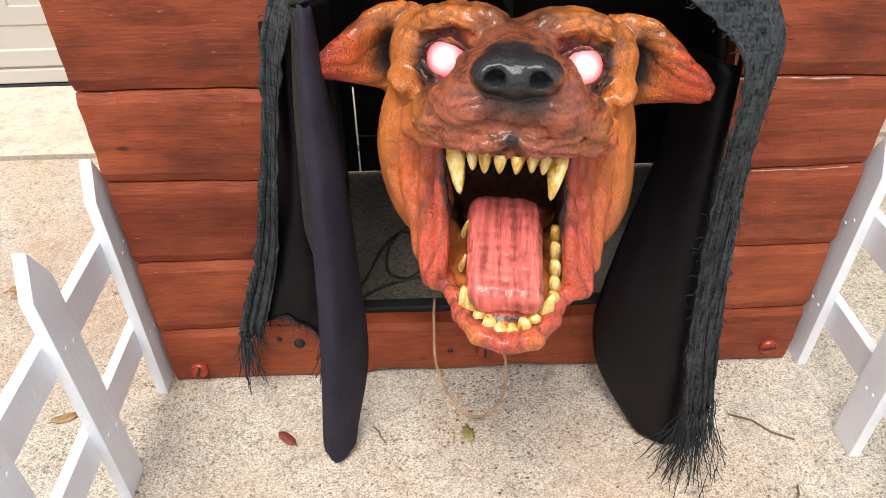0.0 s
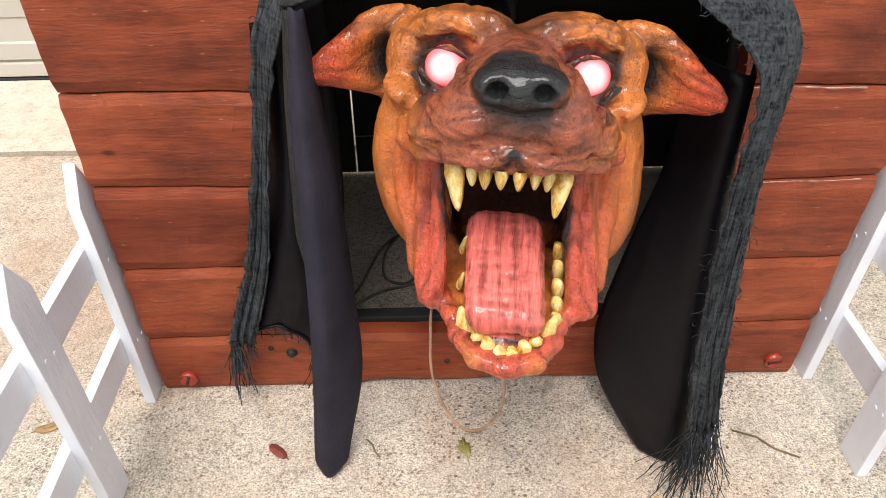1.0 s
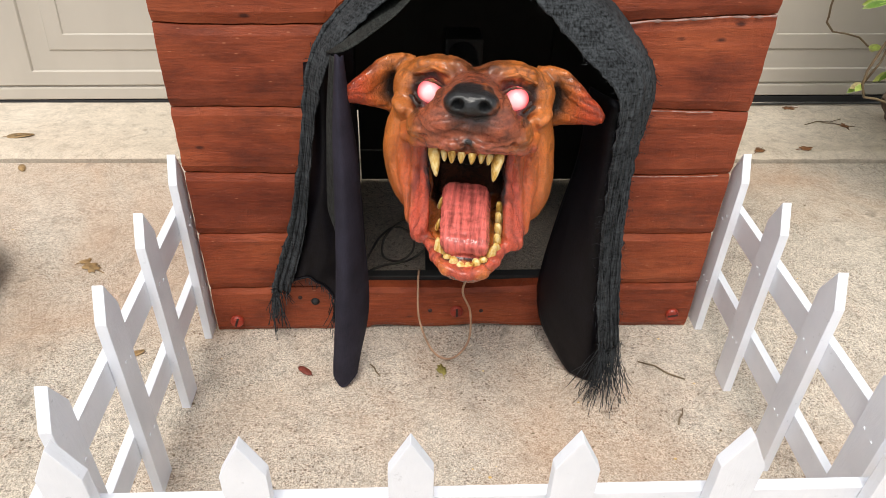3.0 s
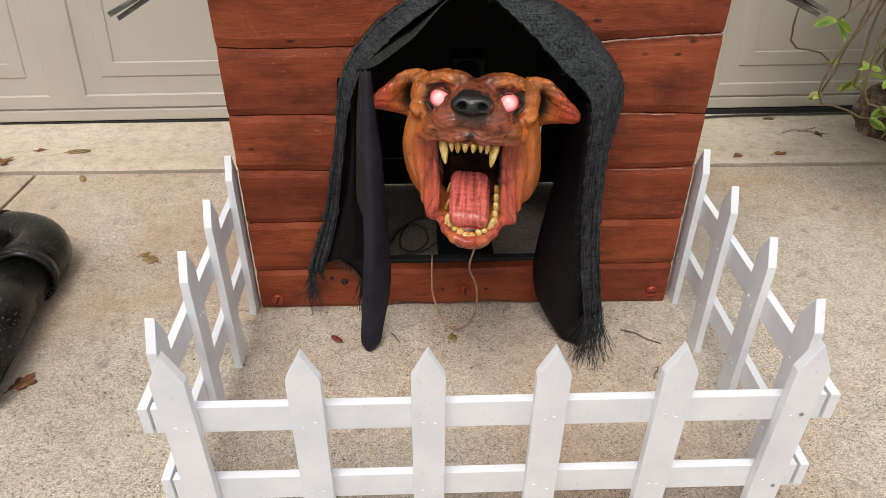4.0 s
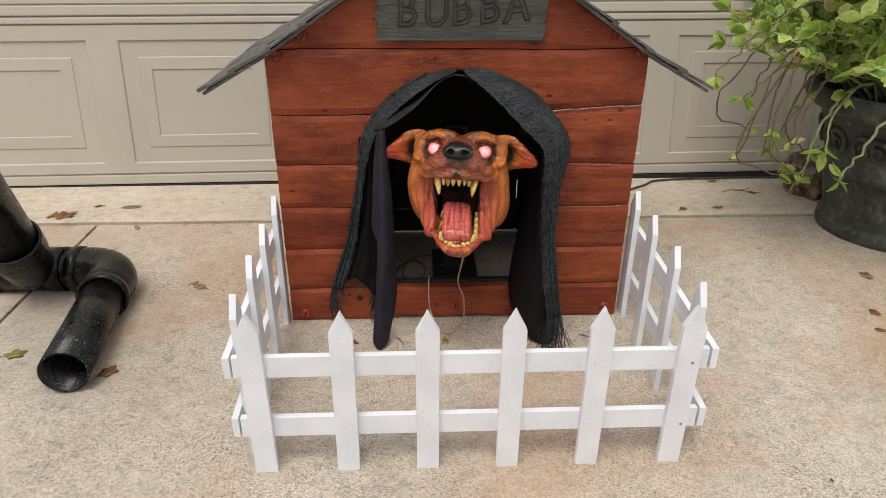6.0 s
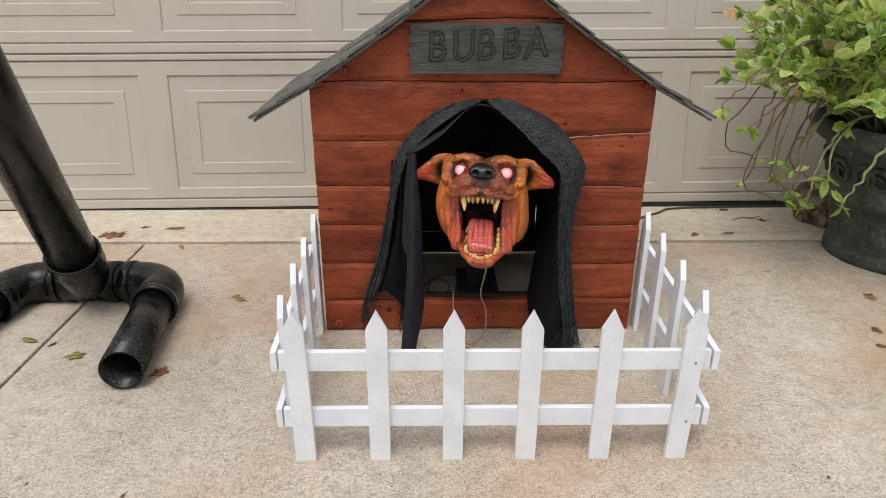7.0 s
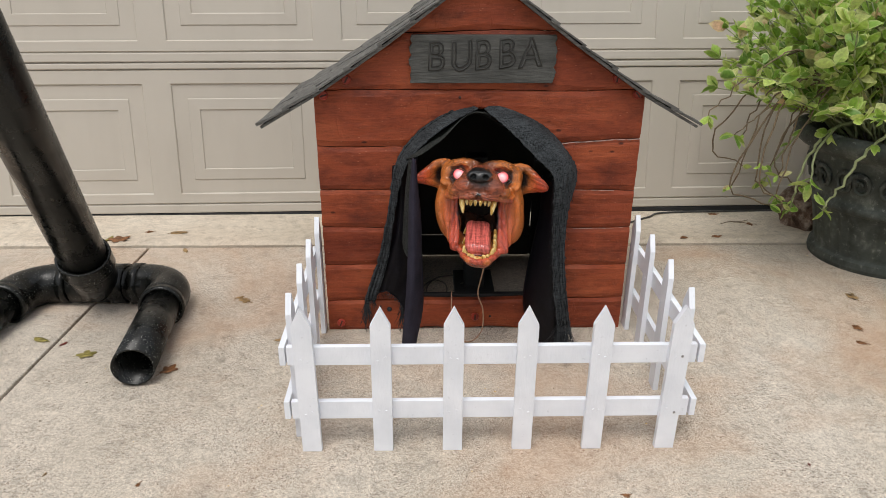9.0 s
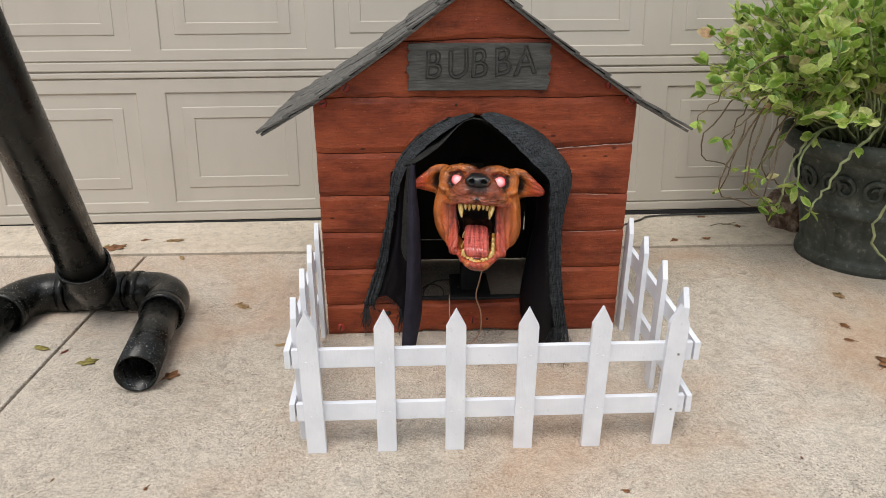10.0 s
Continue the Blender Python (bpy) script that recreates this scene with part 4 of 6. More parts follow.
def surface_net(shape, lo, hi, step):
    """Vertices and quads of the zero surface of a distance function on a grid."""
    ax = [np.arange(a, b, step, dtype=np.float32) for a, b in zip(lo, hi)]
    F = np.empty([len(a) for a in ax], np.float32)
    Y, Z = np.meshgrid(ax[1], ax[2], indexing="ij")
    for i, x in enumerate(ax[0]):
        F[i] = shape(np.stack([np.full_like(Y, x), Y, Z], -1))
    n = [k - 1 for k in F.shape]
    inside = F < 0
    corner = [(i, j, k) for i in (0, 1) for j in (0, 1) for k in (0, 1)]
    cnt = sum(inside[i:i + n[0], j:j + n[1], k:k + n[2]].astype(np.int8) for i, j, k in corner)
    cell = np.argwhere((cnt > 0) & (cnt < 8))
    acc, num = np.zeros((len(cell), 3), np.float32), np.zeros((len(cell), 1), np.float32)
    for a in corner:
        for axis in range(3):
            if a[axis]:
                continue
            b = list(a)
            b[axis] = 1
            fa = F[cell[:, 0] + a[0], cell[:, 1] + a[1], cell[:, 2] + a[2]]
            fb = F[cell[:, 0] + b[0], cell[:, 1] + b[1], cell[:, 2] + b[2]]
            hit = (fa < 0) != (fb < 0)
            t = np.where(hit, fa / (fa - fb + 1e-12), 0)
            p = np.tile(np.array(a, np.float32), (len(cell), 1))
            p[:, axis] = t
            acc += p * hit[:, None]
            num += hit[:, None]
    V = (cell + acc / num) * step + np.array(lo, np.float32)
    index = -np.ones(n, np.int64)
    index[cell[:, 0], cell[:, 1], cell[:, 2]] = np.arange(len(cell))
    quads = []
    for axis in range(3):
        u, w = (axis + 1) % 3, (axis + 2) % 3
        sl = [slice(1, -1)] * 3
        sl[axis] = slice(0, -1)
        nx = list(sl)
        nx[axis] = slice(1, None)
        a, b = inside[tuple(sl)], inside[tuple(nx)]
        e = np.argwhere(a != b)
        flip = a[a != b]
        e = e + np.array([0 if k == axis else 1 for k in range(3)])
        du, dw = np.eye(3, dtype=int)[u], np.eye(3, dtype=int)[w]
        q = np.stack([index[tuple((e - s).T)] for s in (du * 0, du, du + dw, dw)], 1)
        q[~flip] = q[~flip][:, ::-1]
        quads.append(q)
    return V, np.concatenate(quads)


def fang(out, base, tip, r, bend_=0.0, blunt=False):
    """A slightly hooked tooth: rings from base to tip appended to out = (verts, faces)."""
    base, tip = Vector(base), Vector(tip)
    d = tip - base
    u = d.orthogonal().normalized()
    w = d.cross(u).normalized()
    v0, n = len(out[0]), 9
    prof = ((0, 0.92), (0.3, 1.05), (0.6, 1.04), (0.84, 0.90), (0.97, 0.55)) if blunt else ((0, 0.9), (0.2, 1.06), (0.45, 0.90), (0.72, 0.62), (0.92, 0.32))
    for t, k in prof:
        c = base + d * t + Vector((0, bend_ * t * t, 0))
        for i in range(n):
            a = 2 * math.pi * i / n
            out[0].append(c + r * k * (math.cos(a) * u + math.sin(a) * w) * (1 + 0.16 * math.sin(3 * a + r * 900) + 0.06 * math.sin(5 * a + t * 7 + base.x * 800)))
    for j in range(4):
        for i in range(n):
            out[1].append((v0 + j * n + i, v0 + j * n + (i + 1) % n, v0 + (j + 1) * n + (i + 1) % n, v0 + (j + 1) * n + i))
    out[0].append(tip + Vector((0, bend_, 0)))
    for i in range(n):
        out[1].append((v0 + 4 * n + i, v0 + 4 * n + (i + 1) % n, len(out[0]) - 1))


def dog_head():
    V, Q = surface_net(head_shape, (-0.164, -0.222, -0.118), (0.164, 0.062, 0.124), 0.0017)
    # ease the grid's steps, then wrinkles
    for _ in range(2):
        acc, num = np.zeros_like(V), np.zeros((len(V), 1), np.float32)
        for a, b in ((0, 1), (1, 2), (2, 3), (3, 0)):
            for p, q in ((a, b), (b, a)):
                np.add.at(acc, Q[:, p], V[Q[:, q]])
                np.add.at(num, Q[:, p], 1)
        V = 0.5 * V + 0.5 * acc / np.maximum(num, 1)
    e = 0.001
    G = np.stack([head_shape(V + np.eye(3, dtype=np.float32)[k] * e) - head_shape(V - np.eye(3, dtype=np.float32)[k] * e) for k in range(3)], 1)
    G /= np.linalg.norm(G, axis=1, keepdims=True) + 1e-9
    W, crease = np.empty(len(V), np.float32), np.zeros(len(V), np.float32)
    J = swung(V)
    pink = tongue(J, 0.003) < 0.0
    pad = egg(J, (0, -0.145, 0.0950), (0.0310, 0.036, 0.0200)) < 0

    def fold(k, seed, sharp):
        """0 along winding creases, 1 on the rolls between them."""
        q = J * np.array(k, np.float32) + np.array((0, 0, seed), np.float32)
        q = q + 0.45 * np.stack([grains(q * 0.55), grains(q * 0.6 + 5.3), grains(q * 0.5 + 9.7)], 1)
        return np.minimum(1.0, sharp * np.abs(grains(q)))

    x, y, z = J.T
    ax = np.abs(x)
    f, g = grains(J * np.array((210, 210, 150), np.float32)), grains(J * 420)
    a = np.clip(0.5 + 0.7 * grains(J * 26 + 7.5), 0, 1)
    c, depth = fold((34, 30, 7), 41.0, 5.0), 0.0008 * np.maximum(0.0, a - 0.10)
    for where, k, seed, sharp, deep, least in (
            (z > 0.080, (60, 66, 60), 23.0, 4.0, 0.0017, 0.20),
            ((y < -0.098) & (z < 0.036) & (ax < 0.066), (85, 60, 14), 31.0, 4.5, 0.0012, 0.15),
            ((y < -0.098) & (z > 0.046) & (ax < 0.066), (34, 34, 170), 11.0, 3.6, 0.0015, 0.15),
            ((ax > 0.090) & (z > 0.015), (16, 40, 95), 3.0, 4.5, 0.0010, 0.30)):
        c, depth = np.where(where, fold(k, seed, sharp), c), np.where(where, deep * (least + a), depth)
    warts = (y < -0.098) & (z > 0.046) & (x < 0.012)
    f = f + np.where(warts, 2.4 * np.maximum(0.0, grains(J * 190 + 40.5) - 0.28), 0)
    re = np.hypot((ax - EYE_X) / 1.2, z - EYE_Z)
    rings = (re > 0.0165) & (re < 0.034) & (y < -0.035) & ~((z > 0.046) & (ax < 0.030))
    e = 0.5 + 0.5 * np.sin(re * 2 * math.pi / 0.0060 + 4.0 * grains(J * 40))
    c = np.where(rings, np.minimum(c, np.minimum(1.0, 1.7 * e + 0.2)), c)
    depth = np.where(rings, np.maximum(depth, 0.0005), depth)
    # fine crow's-foot lines everywhere on the skin
    lines = fold((150, 130, 90), 57.0, 3.0)
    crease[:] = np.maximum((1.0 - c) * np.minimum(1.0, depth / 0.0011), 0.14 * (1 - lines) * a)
    W[:] = -depth * (1.0 - c) - 0.00030 * (1 - lines) * a + 0.00040 * f + 0.00028 * g
    t = 0.0010 * grains(J * np.array((230, 24, 24), np.float32)) + 0.0006 * grains(J * np.array((50, 190, 190), np.float32)) + 0.0003 * g
    W[pink], crease[pink] = t[pink], np.clip(-t[pink] / 0.0007, 0, 0.8)
    W[pad], crease[pad] = (0.00030 * f + 0.00025 * g)[pad], 0
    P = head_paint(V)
    # dark wash left in the creases, with shading of the relief put into the colour
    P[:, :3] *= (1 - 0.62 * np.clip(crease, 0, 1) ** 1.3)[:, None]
    # relief shading in the colour: raised wrinkles lighter, dips darker
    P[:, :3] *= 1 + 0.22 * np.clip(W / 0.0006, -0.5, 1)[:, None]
    V = V + G * W[:, None]
    verts, faces = [Vector(v) for v in V.tolist()], [tuple(q) for q in Q.tolist()]
    n_skin_v, n_skin_f = len(verts), len(faces)
    teeth = ([], [])
    for s in (-1, 1):
        fang(teeth, (s * 0.0335, -0.1400, 0.0400), (s * 0.0290, -0.1510, 0.0135), 0.0059, -0.002)
        fang(teeth, (s * 0.0230, -0.1465, 0.0415), (s * 0.0220, -0.1520, 0.0315), 0.0038)
        fang(teeth, (s * 0.0150, -0.1490, 0.0430), (s * 0.0145, -0.1540, 0.0310 if s < 0 else 0.0335), 0.0042 if s < 0 else 0.0037)
        fang(teeth, (s * 0.0055, -0.1510, 0.0435), (s * 0.0052, -0.1555, 0.0325), 0.0041)
        fang(teeth, (s * 0.0250 + 0.0080, -0.168, -0.073), (s * 0.0310 + 0.0080, -0.171, -0.0500), 0.0066 if s < 0 else 0.0056, 0.003)
        for k, (x, y) in enumerate(((0.0190, -0.1755), (0.0118, -0.1815), (0.0040, -0.1845))):
            fang(teeth, (s * x + 0.0080, y, -0.077), (s * x + 0.0080, y - 0.002, -0.0630 + 0.002 * k * (1 - k)), 0.0050, 0, True)
        for k, (y, z) in enumerate(((-0.160, -0.061), (-0.151, -0.055), (-0.141, -0.048), (-0.130, -0.041), (-0.119, -0.034))):
            if s > 0 or k in (2, 4):
                fang(teeth, (s * 0.0335 + 0.0080, y, z - 0.010), (s * 0.0310 + 0.0080, y - 0.002, z + 0.006), 0.0040 if s > 0 else 0.0026, 0, s > 0)
    verts += teeth[0]
    faces += [tuple(i + n_skin_v for i in f) for f in teeth[1]]
    n_tooth_v, n_tooth_f = len(verts), len(faces)
    eyes = bmesh.new()
    for s in (-1, 1):
        bmesh.ops.create_uvsphere(eyes, u_segments=28, v_segments=18, radius=0.0132, matrix=Matrix.Translation((s * EYE_X, -0.0822, EYE_Z + 0.0018)))
    eyes.verts.index_update()
    verts += [v.co.copy() for v in eyes.verts]
    faces += [tuple(v.index + n_tooth_v for v in f.verts) for f in eyes.faces]
    eyes.free()
    me = bpy.data.meshes.new("dog_head")
    me.from_pydata(verts, [], faces)
    for m in (M_HEAD, M_TOOTH, M_EYE):
        me.materials.append(m)
    idx = np.zeros(len(faces), np.int32)
    idx[n_skin_f:n_tooth_f], idx[n_tooth_f:] = 1, 2
    me.polygons.foreach_set("material_index", idx)
    me.polygons.foreach_set("use_smooth", [True] * len(faces))
    col = np.ones((len(verts), 4), np.float32)
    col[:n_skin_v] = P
    # lit eyes: pale in the middle, red at the rim
    for i in range(n_tooth_v, len(verts)):
        x, y, z = verts[i]
        r = math.hypot((abs(x) - EYE_X) / 0.0130, (z - EYE_Z - 0.0040) / 0.0120)
        f = min(1, max(0, (r - 0.42) / 0.60))
        if z > EYE_Z + 0.0160:
            col[i] = (0.03, 0.006, 0.006, 1)
            continue
        col[i] = (1.0 - 0.25 * f, 0.52 * (1 - f) + 0.02 * f, 0.53 * (1 - f) + 0.035 * f, 1)
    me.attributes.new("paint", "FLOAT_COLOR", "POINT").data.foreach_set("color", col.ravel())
    flesh = np.zeros(len(verts), np.float32)
    flesh[:n_skin_v] = np.clip(1 - (tongue(swung(V), 0.003) / 0.002), 0, 1)
    me.attributes.new("flesh", "FLOAT", "POINT").data.foreach_set("value", flesh)
    me.update()
    ob = new("animatronic_dog", me)
    ob.matrix_basis = HEAD
    return tagged(ob, "orange painted snarling dog head prop with lit red eyes", "dog head prop")


dog_head()

# the black stand that carries the head inside the house
carrier = thing("prop_stand", "black metal stand inside the dog house", "prop stand", at=pose(0.01, 0.2, 0))
b = bmesh.new()
box(b, -0.055, 0.055, -0.10, 0.10, 0.0, 0.030, 0.004)
part("base_plate", b, M_BLACKIN, carrier)
b = bmesh.new()
box(b, -0.028, 0.028, -0.02, 0.04, 0.030, 0.40, 0.004)
part("post", b, M_BLACKIN, carrier)
b = bmesh.new()
tube(b, [(-0.004, -0.21, 0.375), (-0.002, 0.0, 0.375)], 0.022, 16)
part("arm", b, M_BLACKIN, carrier)

# ---- black cloth ----
def cloth_material(name, lo, hi, rough, thread, rel, sheen=0.0):
    m, nt, b = mat(name, hi, rough)
    v = coords(nt)
    wv = nt.nodes.new("ShaderNodeTexNoise")
    wv.inputs["Scale"].default_value = 1.0
    wv.inputs["Detail"].default_value = 3
    nt.links.new(coords(nt, (thread, thread, thread * 0.10)), wv.inputs["Vector"])
    w2 = noisy(nt, coords(nt, (thread * 0.12, thread * 0.12, thread * 1.1)), 1.0, 2)
    weave = mixc(nt, 0.4, wv.outputs["Fac"], w2)
    c = ramp(nt, weave, (0.36, lo), (0.62, hi))
    c = mixc(nt, 1.0, c, ramp(nt, noisy(nt, v, 22, 4), (0.3, 0.7), (0.7, 1.25)), "MULTIPLY")
    nt.links.new(c, b.inputs["Base Color"])
    b.inputs["Specular IOR Level"].default_value = 0.2
    bump(nt, b, mixc(nt, 0.25, weave, noisy(nt, v, 40, 3)), rel, 0.0015)
    return m


M_GAUZE = cloth_material("black_frayed_gauze", (0.0045, 0.0050, 0.0054), (0.054, 0.060, 0.065), 0.95, 430, 1.0, 0.0)
M_SATIN = cloth_material("purple_black_smooth_cloth", (0.020, 0.0185, 0.029), (0.027, 0.0245, 0.038), 0.8, 900, 0.12, 0.0)
M_DARKCLOTH = cloth_material("black_smooth_cloth", (0.0014, 0.0013, 0.0020), (0.0065, 0.0058, 0.0095), 0.45, 900, 0.1, 0.0)
M_MESH = cloth_material("black_mesh_cloth", (0.003, 0.0036, 0.003), (0.045, 0.048, 0.044), 0.9, 600, 0.8, 0.0)


def sheet(name, guides, nu, nv, material, parent=None, label="", category="", ripple=0.003, freq=60, seed=0.0, thick=0.0014, ragged=0.0):
    """Cloth through guide lines that run from top to bottom, side by side."""
    lines = [smooth_line(g, nv) for g in guides]
    bm = bmesh.new()
    grid = []
    for j in range(nv):
        row = smooth_line([l[j] for l in lines], nu)
        line = []
        for i, p in enumerate(row):
            u, v = i / (nu - 1), j / (nv - 1)
            k = ripple * (0.35 + 0.65 * v)
            q = p + Vector((0.35 * k * noise.noise((u * 9, v * 5, seed + 4)), -1.3 * k * noise.noise((u * freq / 7, v * 2.2, seed)) - 0.9 * k * noise.noise((u * freq / 3, v * 3.5, seed + 9)) - 0.5 * k * noise.noise((u * 14, v * 14, seed + 2)), 0))
            if ragged:
                e = max(0, 1 - 18 * min(u, 1 - u))
                q += Vector((ragged * e * noise.noise((v * 60, u, seed)), 0, 0.4 * ragged * e * noise.noise((v * 43, u, seed + 5))))
                e = max(0, (v - 0.94) / 0.06)
                q.z += 3.0 * ragged * e * noise.noise((u * 40, 1, seed))
            line.append(bm.verts.new(q))
        grid.append(line)
    for a, b in zip(grid, grid[1:]):
        for i in range(nu - 1):
            bm.faces.new((a[i], a[i + 1], b[i + 1], b[i]))
    edges = [[v.co.copy() for v in grid[-1]], [r[0].co.copy() for r in grid], [r[-1].co.copy() for r in grid]]
    me = mesh_of(name, bm, material, True)
    ob = new(name, me)
    if parent is not None:
        ob.parent = parent
    so = ob.modifiers.new("thickness", "SOLIDIFY")
    so.thickness, so.offset = thick, 0
    tagged(ob, label, category)
    if material in (M_SATIN, M_DARKCLOTH):
        hb = bmesh.new()
        tube(hb, [p + Vector((0, -0.0012, 0.0012)) for p in edges[0]], 0.0016, 6)
        part("hem", hb, material, ob, smooth=True)
    return ob, edges


def threads(name, starts, down, n, length, parent, seed, curl=0.5, radius=0.0005):
    """Loose threads from random points of an edge."""
    rng = random.Random(seed)
    bm = bmesh.new()
    for _ in range(n):
        p = starts[rng.randrange(len(starts))] + Vector([rng.uniform(-0.003, 0.003) for _ in range(3)])
        d = (Vector(down) + Vector([rng.uniform(-curl, curl) for _ in range(3)])).normalized()
        pts, L = [p], length * rng.uniform(0.3, 1.0)
        for _k in range(6):
            d = (d + Vector([rng.uniform(-curl, curl) for _ in range(3)]) * 0.6 + Vector((0, 0, -0.12))).normalized()
            q = pts[-1] + d * L / 6
            q.z = max(q.z, 0.0012)
            pts.append(q)
        tube(bm, pts, radius, 3, False)
    return tagged(part(name, bm, M_GAUZE, parent), "loose black threads of the frayed edge", kind="stuff")


# the gauze over the opening's right side: a hood, then a hanging strip
gr, ed = sheet("gauze_curtain", [
    [(0.008, -0.020, 0.563), (0.062, -0.070, 0.524), (0.112, -0.106, 0.478), (0.150, -0.136, 0.440), (0.153, -0.140, 0.370), (0.157, -0.143, 0.270), (0.165, -0.146, 0.190), (0.180, -0.150, 0.092)],
    [(0.020, -0.012, 0.567), (0.085, -0.060, 0.534), (0.138, -0.094, 0.489), (0.172, -0.120, 0.446), (0.164, -0.134, 0.368), (0.166, -0.141, 0.270), (0.174, -0.144, 0.190), (0.190, -0.150, 0.086)],
    [(0.042, -0.004, 0.566), (0.114, -0.040, 0.535), (0.167, -0.066, 0.490), (0.200, -0.086, 0.440), (0.180, -0.122, 0.360), (0.176, -0.138, 0.270), (0.184, -0.141, 0.190), (0.199, -0.147, 0.090)],
    [(0.078, 0.004, 0.558), (0.144, -0.004, 0.523), (0.192, -0.020, 0.476), (0.220, -0.050, 0.424), (0.196, -0.100, 0.350), (0.187, -0.132, 0.268), (0.195, -0.138, 0.190), (0.209, -0.142, 0.096)],
], 46, 90, M_GAUZE, None, "frayed black gauze curtain draped from the arch, ending in loose threads", "curtain", 0.0052, 70, 1.0, ragged=0.004)
threads("fringe", ed[0][:20], (-0.16, -0.14, -1.0), 60, 0.105, gr, 11, 0.34, 0.00045)
threads("fringe", ed[0][16:], (0.06, -0.14, -1.0), 120, 0.105, gr, 14, 0.34, 0.00045)
threads("fringe", ed[1], (-0.4, -0.3, -0.6), 90, 0.012, gr, 12, 1.1, 0.0003)
threads("fringe", ed[2][30:], (0.4, -0.2, -0.6), 90, 0.012, gr, 13, 1.1, 0.0003)

# the gauze down the left side
gl, ed = sheet("gauze_curtain", [
    [(-0.012, -0.006, 0.566), (-0.070, 0.000, 0.550), (-0.138, -0.004, 0.505), (-0.186, -0.016, 0.440), (-0.206, -0.022, 0.330), (-0.232, -0.022, 0.210), (-0.262, -0.020, 0.122), (-0.270, -0.020, 0.092)],
    [(-0.008, -0.012, 0.565), (-0.067, -0.018, 0.544), (-0.132, -0.028, 0.499), (-0.178, -0.034, 0.436), (-0.201, -0.028, 0.328), (-0.224, -0.026, 0.210), (-0.253, -0.024, 0.118), (-0.259, -0.022, 0.095)],
    [(-0.004, -0.018, 0.563), (-0.062, -0.034, 0.536), (-0.124, -0.050, 0.492), (-0.168, -0.050, 0.434), (-0.194, -0.036, 0.326), (-0.213, -0.032, 0.205), (-0.241, -0.028, 0.112), (-0.248, -0.026, 0.090)],
], 32, 70, M_GAUZE, None, "frayed black gauze curtain draped from the arch, torn hem", "curtain", 0.003, 38, 5.0, ragged=0.004)
threads("fringe", ed[0][:6], (-0.1, -0.1, -1.0), 50, 0.085, gl, 21, 0.25, 0.0006)
threads("fringe", ed[0], (0.0, -0.1, -1.0), 40, 0.018, gl, 23, 0.5, 0.0005)
threads("fringe", ed[1][15:], (-0.4, -0.2, -0.5), 150, 0.011, gl, 24, 1.1, 0.0004)
# rolled edge along the hood
b = bmesh.new()
tube(b, [p + Vector((0, -0.002, 0)) for p in ed[1][8:]], [0.004 + 0.0015 * noise.noise((i * 0.7, 0, 0)) for i in range(len(ed[1]) - 8)], 7)
part("rolled_edge", b, M_GAUZE, gl)

# smooth purple-black strip and mesh strip on the left
sheet("cloth_strip", [
    [(-0.150, -0.088, 0.470), (-0.156, -0.094, 0.405), (-0.159, -0.100, 0.355), (-0.164, -0.108, 0.220), (-0.172, -0.112, 0.110), (-0.180, -0.116, 0.026), (-0.179, -0.116, 0.010)],
    [(-0.147, -0.096, 0.471), (-0.149, -0.104, 0.405), (-0.148, -0.112, 0.345), (-0.150, -0.120, 0.220), (-0.159, -0.124, 0.110), (-0.168, -0.127, 0.014), (-0.168, -0.127, 0.003)],
    [(-0.144, -0.092, 0.468), (-0.140, -0.094, 0.400), (-0.134, -0.094, 0.333), (-0.134, -0.094, 0.218), (-0.139, -0.100, 0.110), (-0.150, -0.114, 0.026), (-0.153, -0.116, 0.010)],
    [(-0.143, -0.080, 0.466), (-0.139, -0.076, 0.400), (-0.134, -0.072, 0.333), (-0.131, -0.066, 0.218), (-0.130, -0.070, 0.105), (-0.144, -0.098, 0.034), (-0.148, -0.108, 0.014)],
], 20, 60, M_SATIN, None, "smooth purple-black cloth strip hanging to the concrete", "curtain", 0.0015, 14, 8.0, 0.002)
sheet("cloth_strip", [
    [(-0.158, -0.070, 0.462), (-0.166, -0.064, 0.400), (-0.172, -0.060, 0.330), (-0.176, -0.058, 0.262), (-0.172, -0.056, 0.236)],
    [(-0.152, -0.082, 0.465), (-0.157, -0.084, 0.400), (-0.160, -0.086, 0.330), (-0.163, -0.086, 0.255), (-0.163, -0.085, 0.235)],
    [(-0.146, -0.084, 0.465), (-0.146, -0.082, 0.400), (-0.146, -0.080, 0.330), (-0.148, -0.080, 0.262), (-0.150, -0.080, 0.240)],
], 12, 40, M_MESH, None, "black mesh cloth strip behind the purple strip", "curtain", 0.001, 20, 12.0)
# dark cloth behind, left of the opening
lining, ed = sheet("cloth_strip", [
    [(-0.198, -0.004, 0.430), (-0.208, -0.008, 0.300), (-0.230, -0.012, 0.200), (-0.254, -0.014, 0.100)],
    [(-0.175, -0.020, 0.440), (-0.182, -0.026, 0.300), (-0.200, -0.026, 0.200), (-0.222, -0.022, 0.118)],
    [(-0.150, 0.000, 0.450), (-0.156, -0.010, 0.300), (-0.168, -0.016, 0.190), (-0.192, -0.022, 0.095)],
    [(-0.140, 0.010, 0.450), (-0.138, 0.000, 0.300), (-0.148, -0.010, 0.180), (-0.176, -0.022, 0.060)],
], 22, 40, M_DARKCLOTH, None, "black cloth lining hanging inside the opening", "curtain", 0.003, 26, 15.0)
threads("fringe", ed[0][-5:], (-0.05, -0.1, -1.0), 45, 0.060, lining, 22, 0.25, 0.0006)
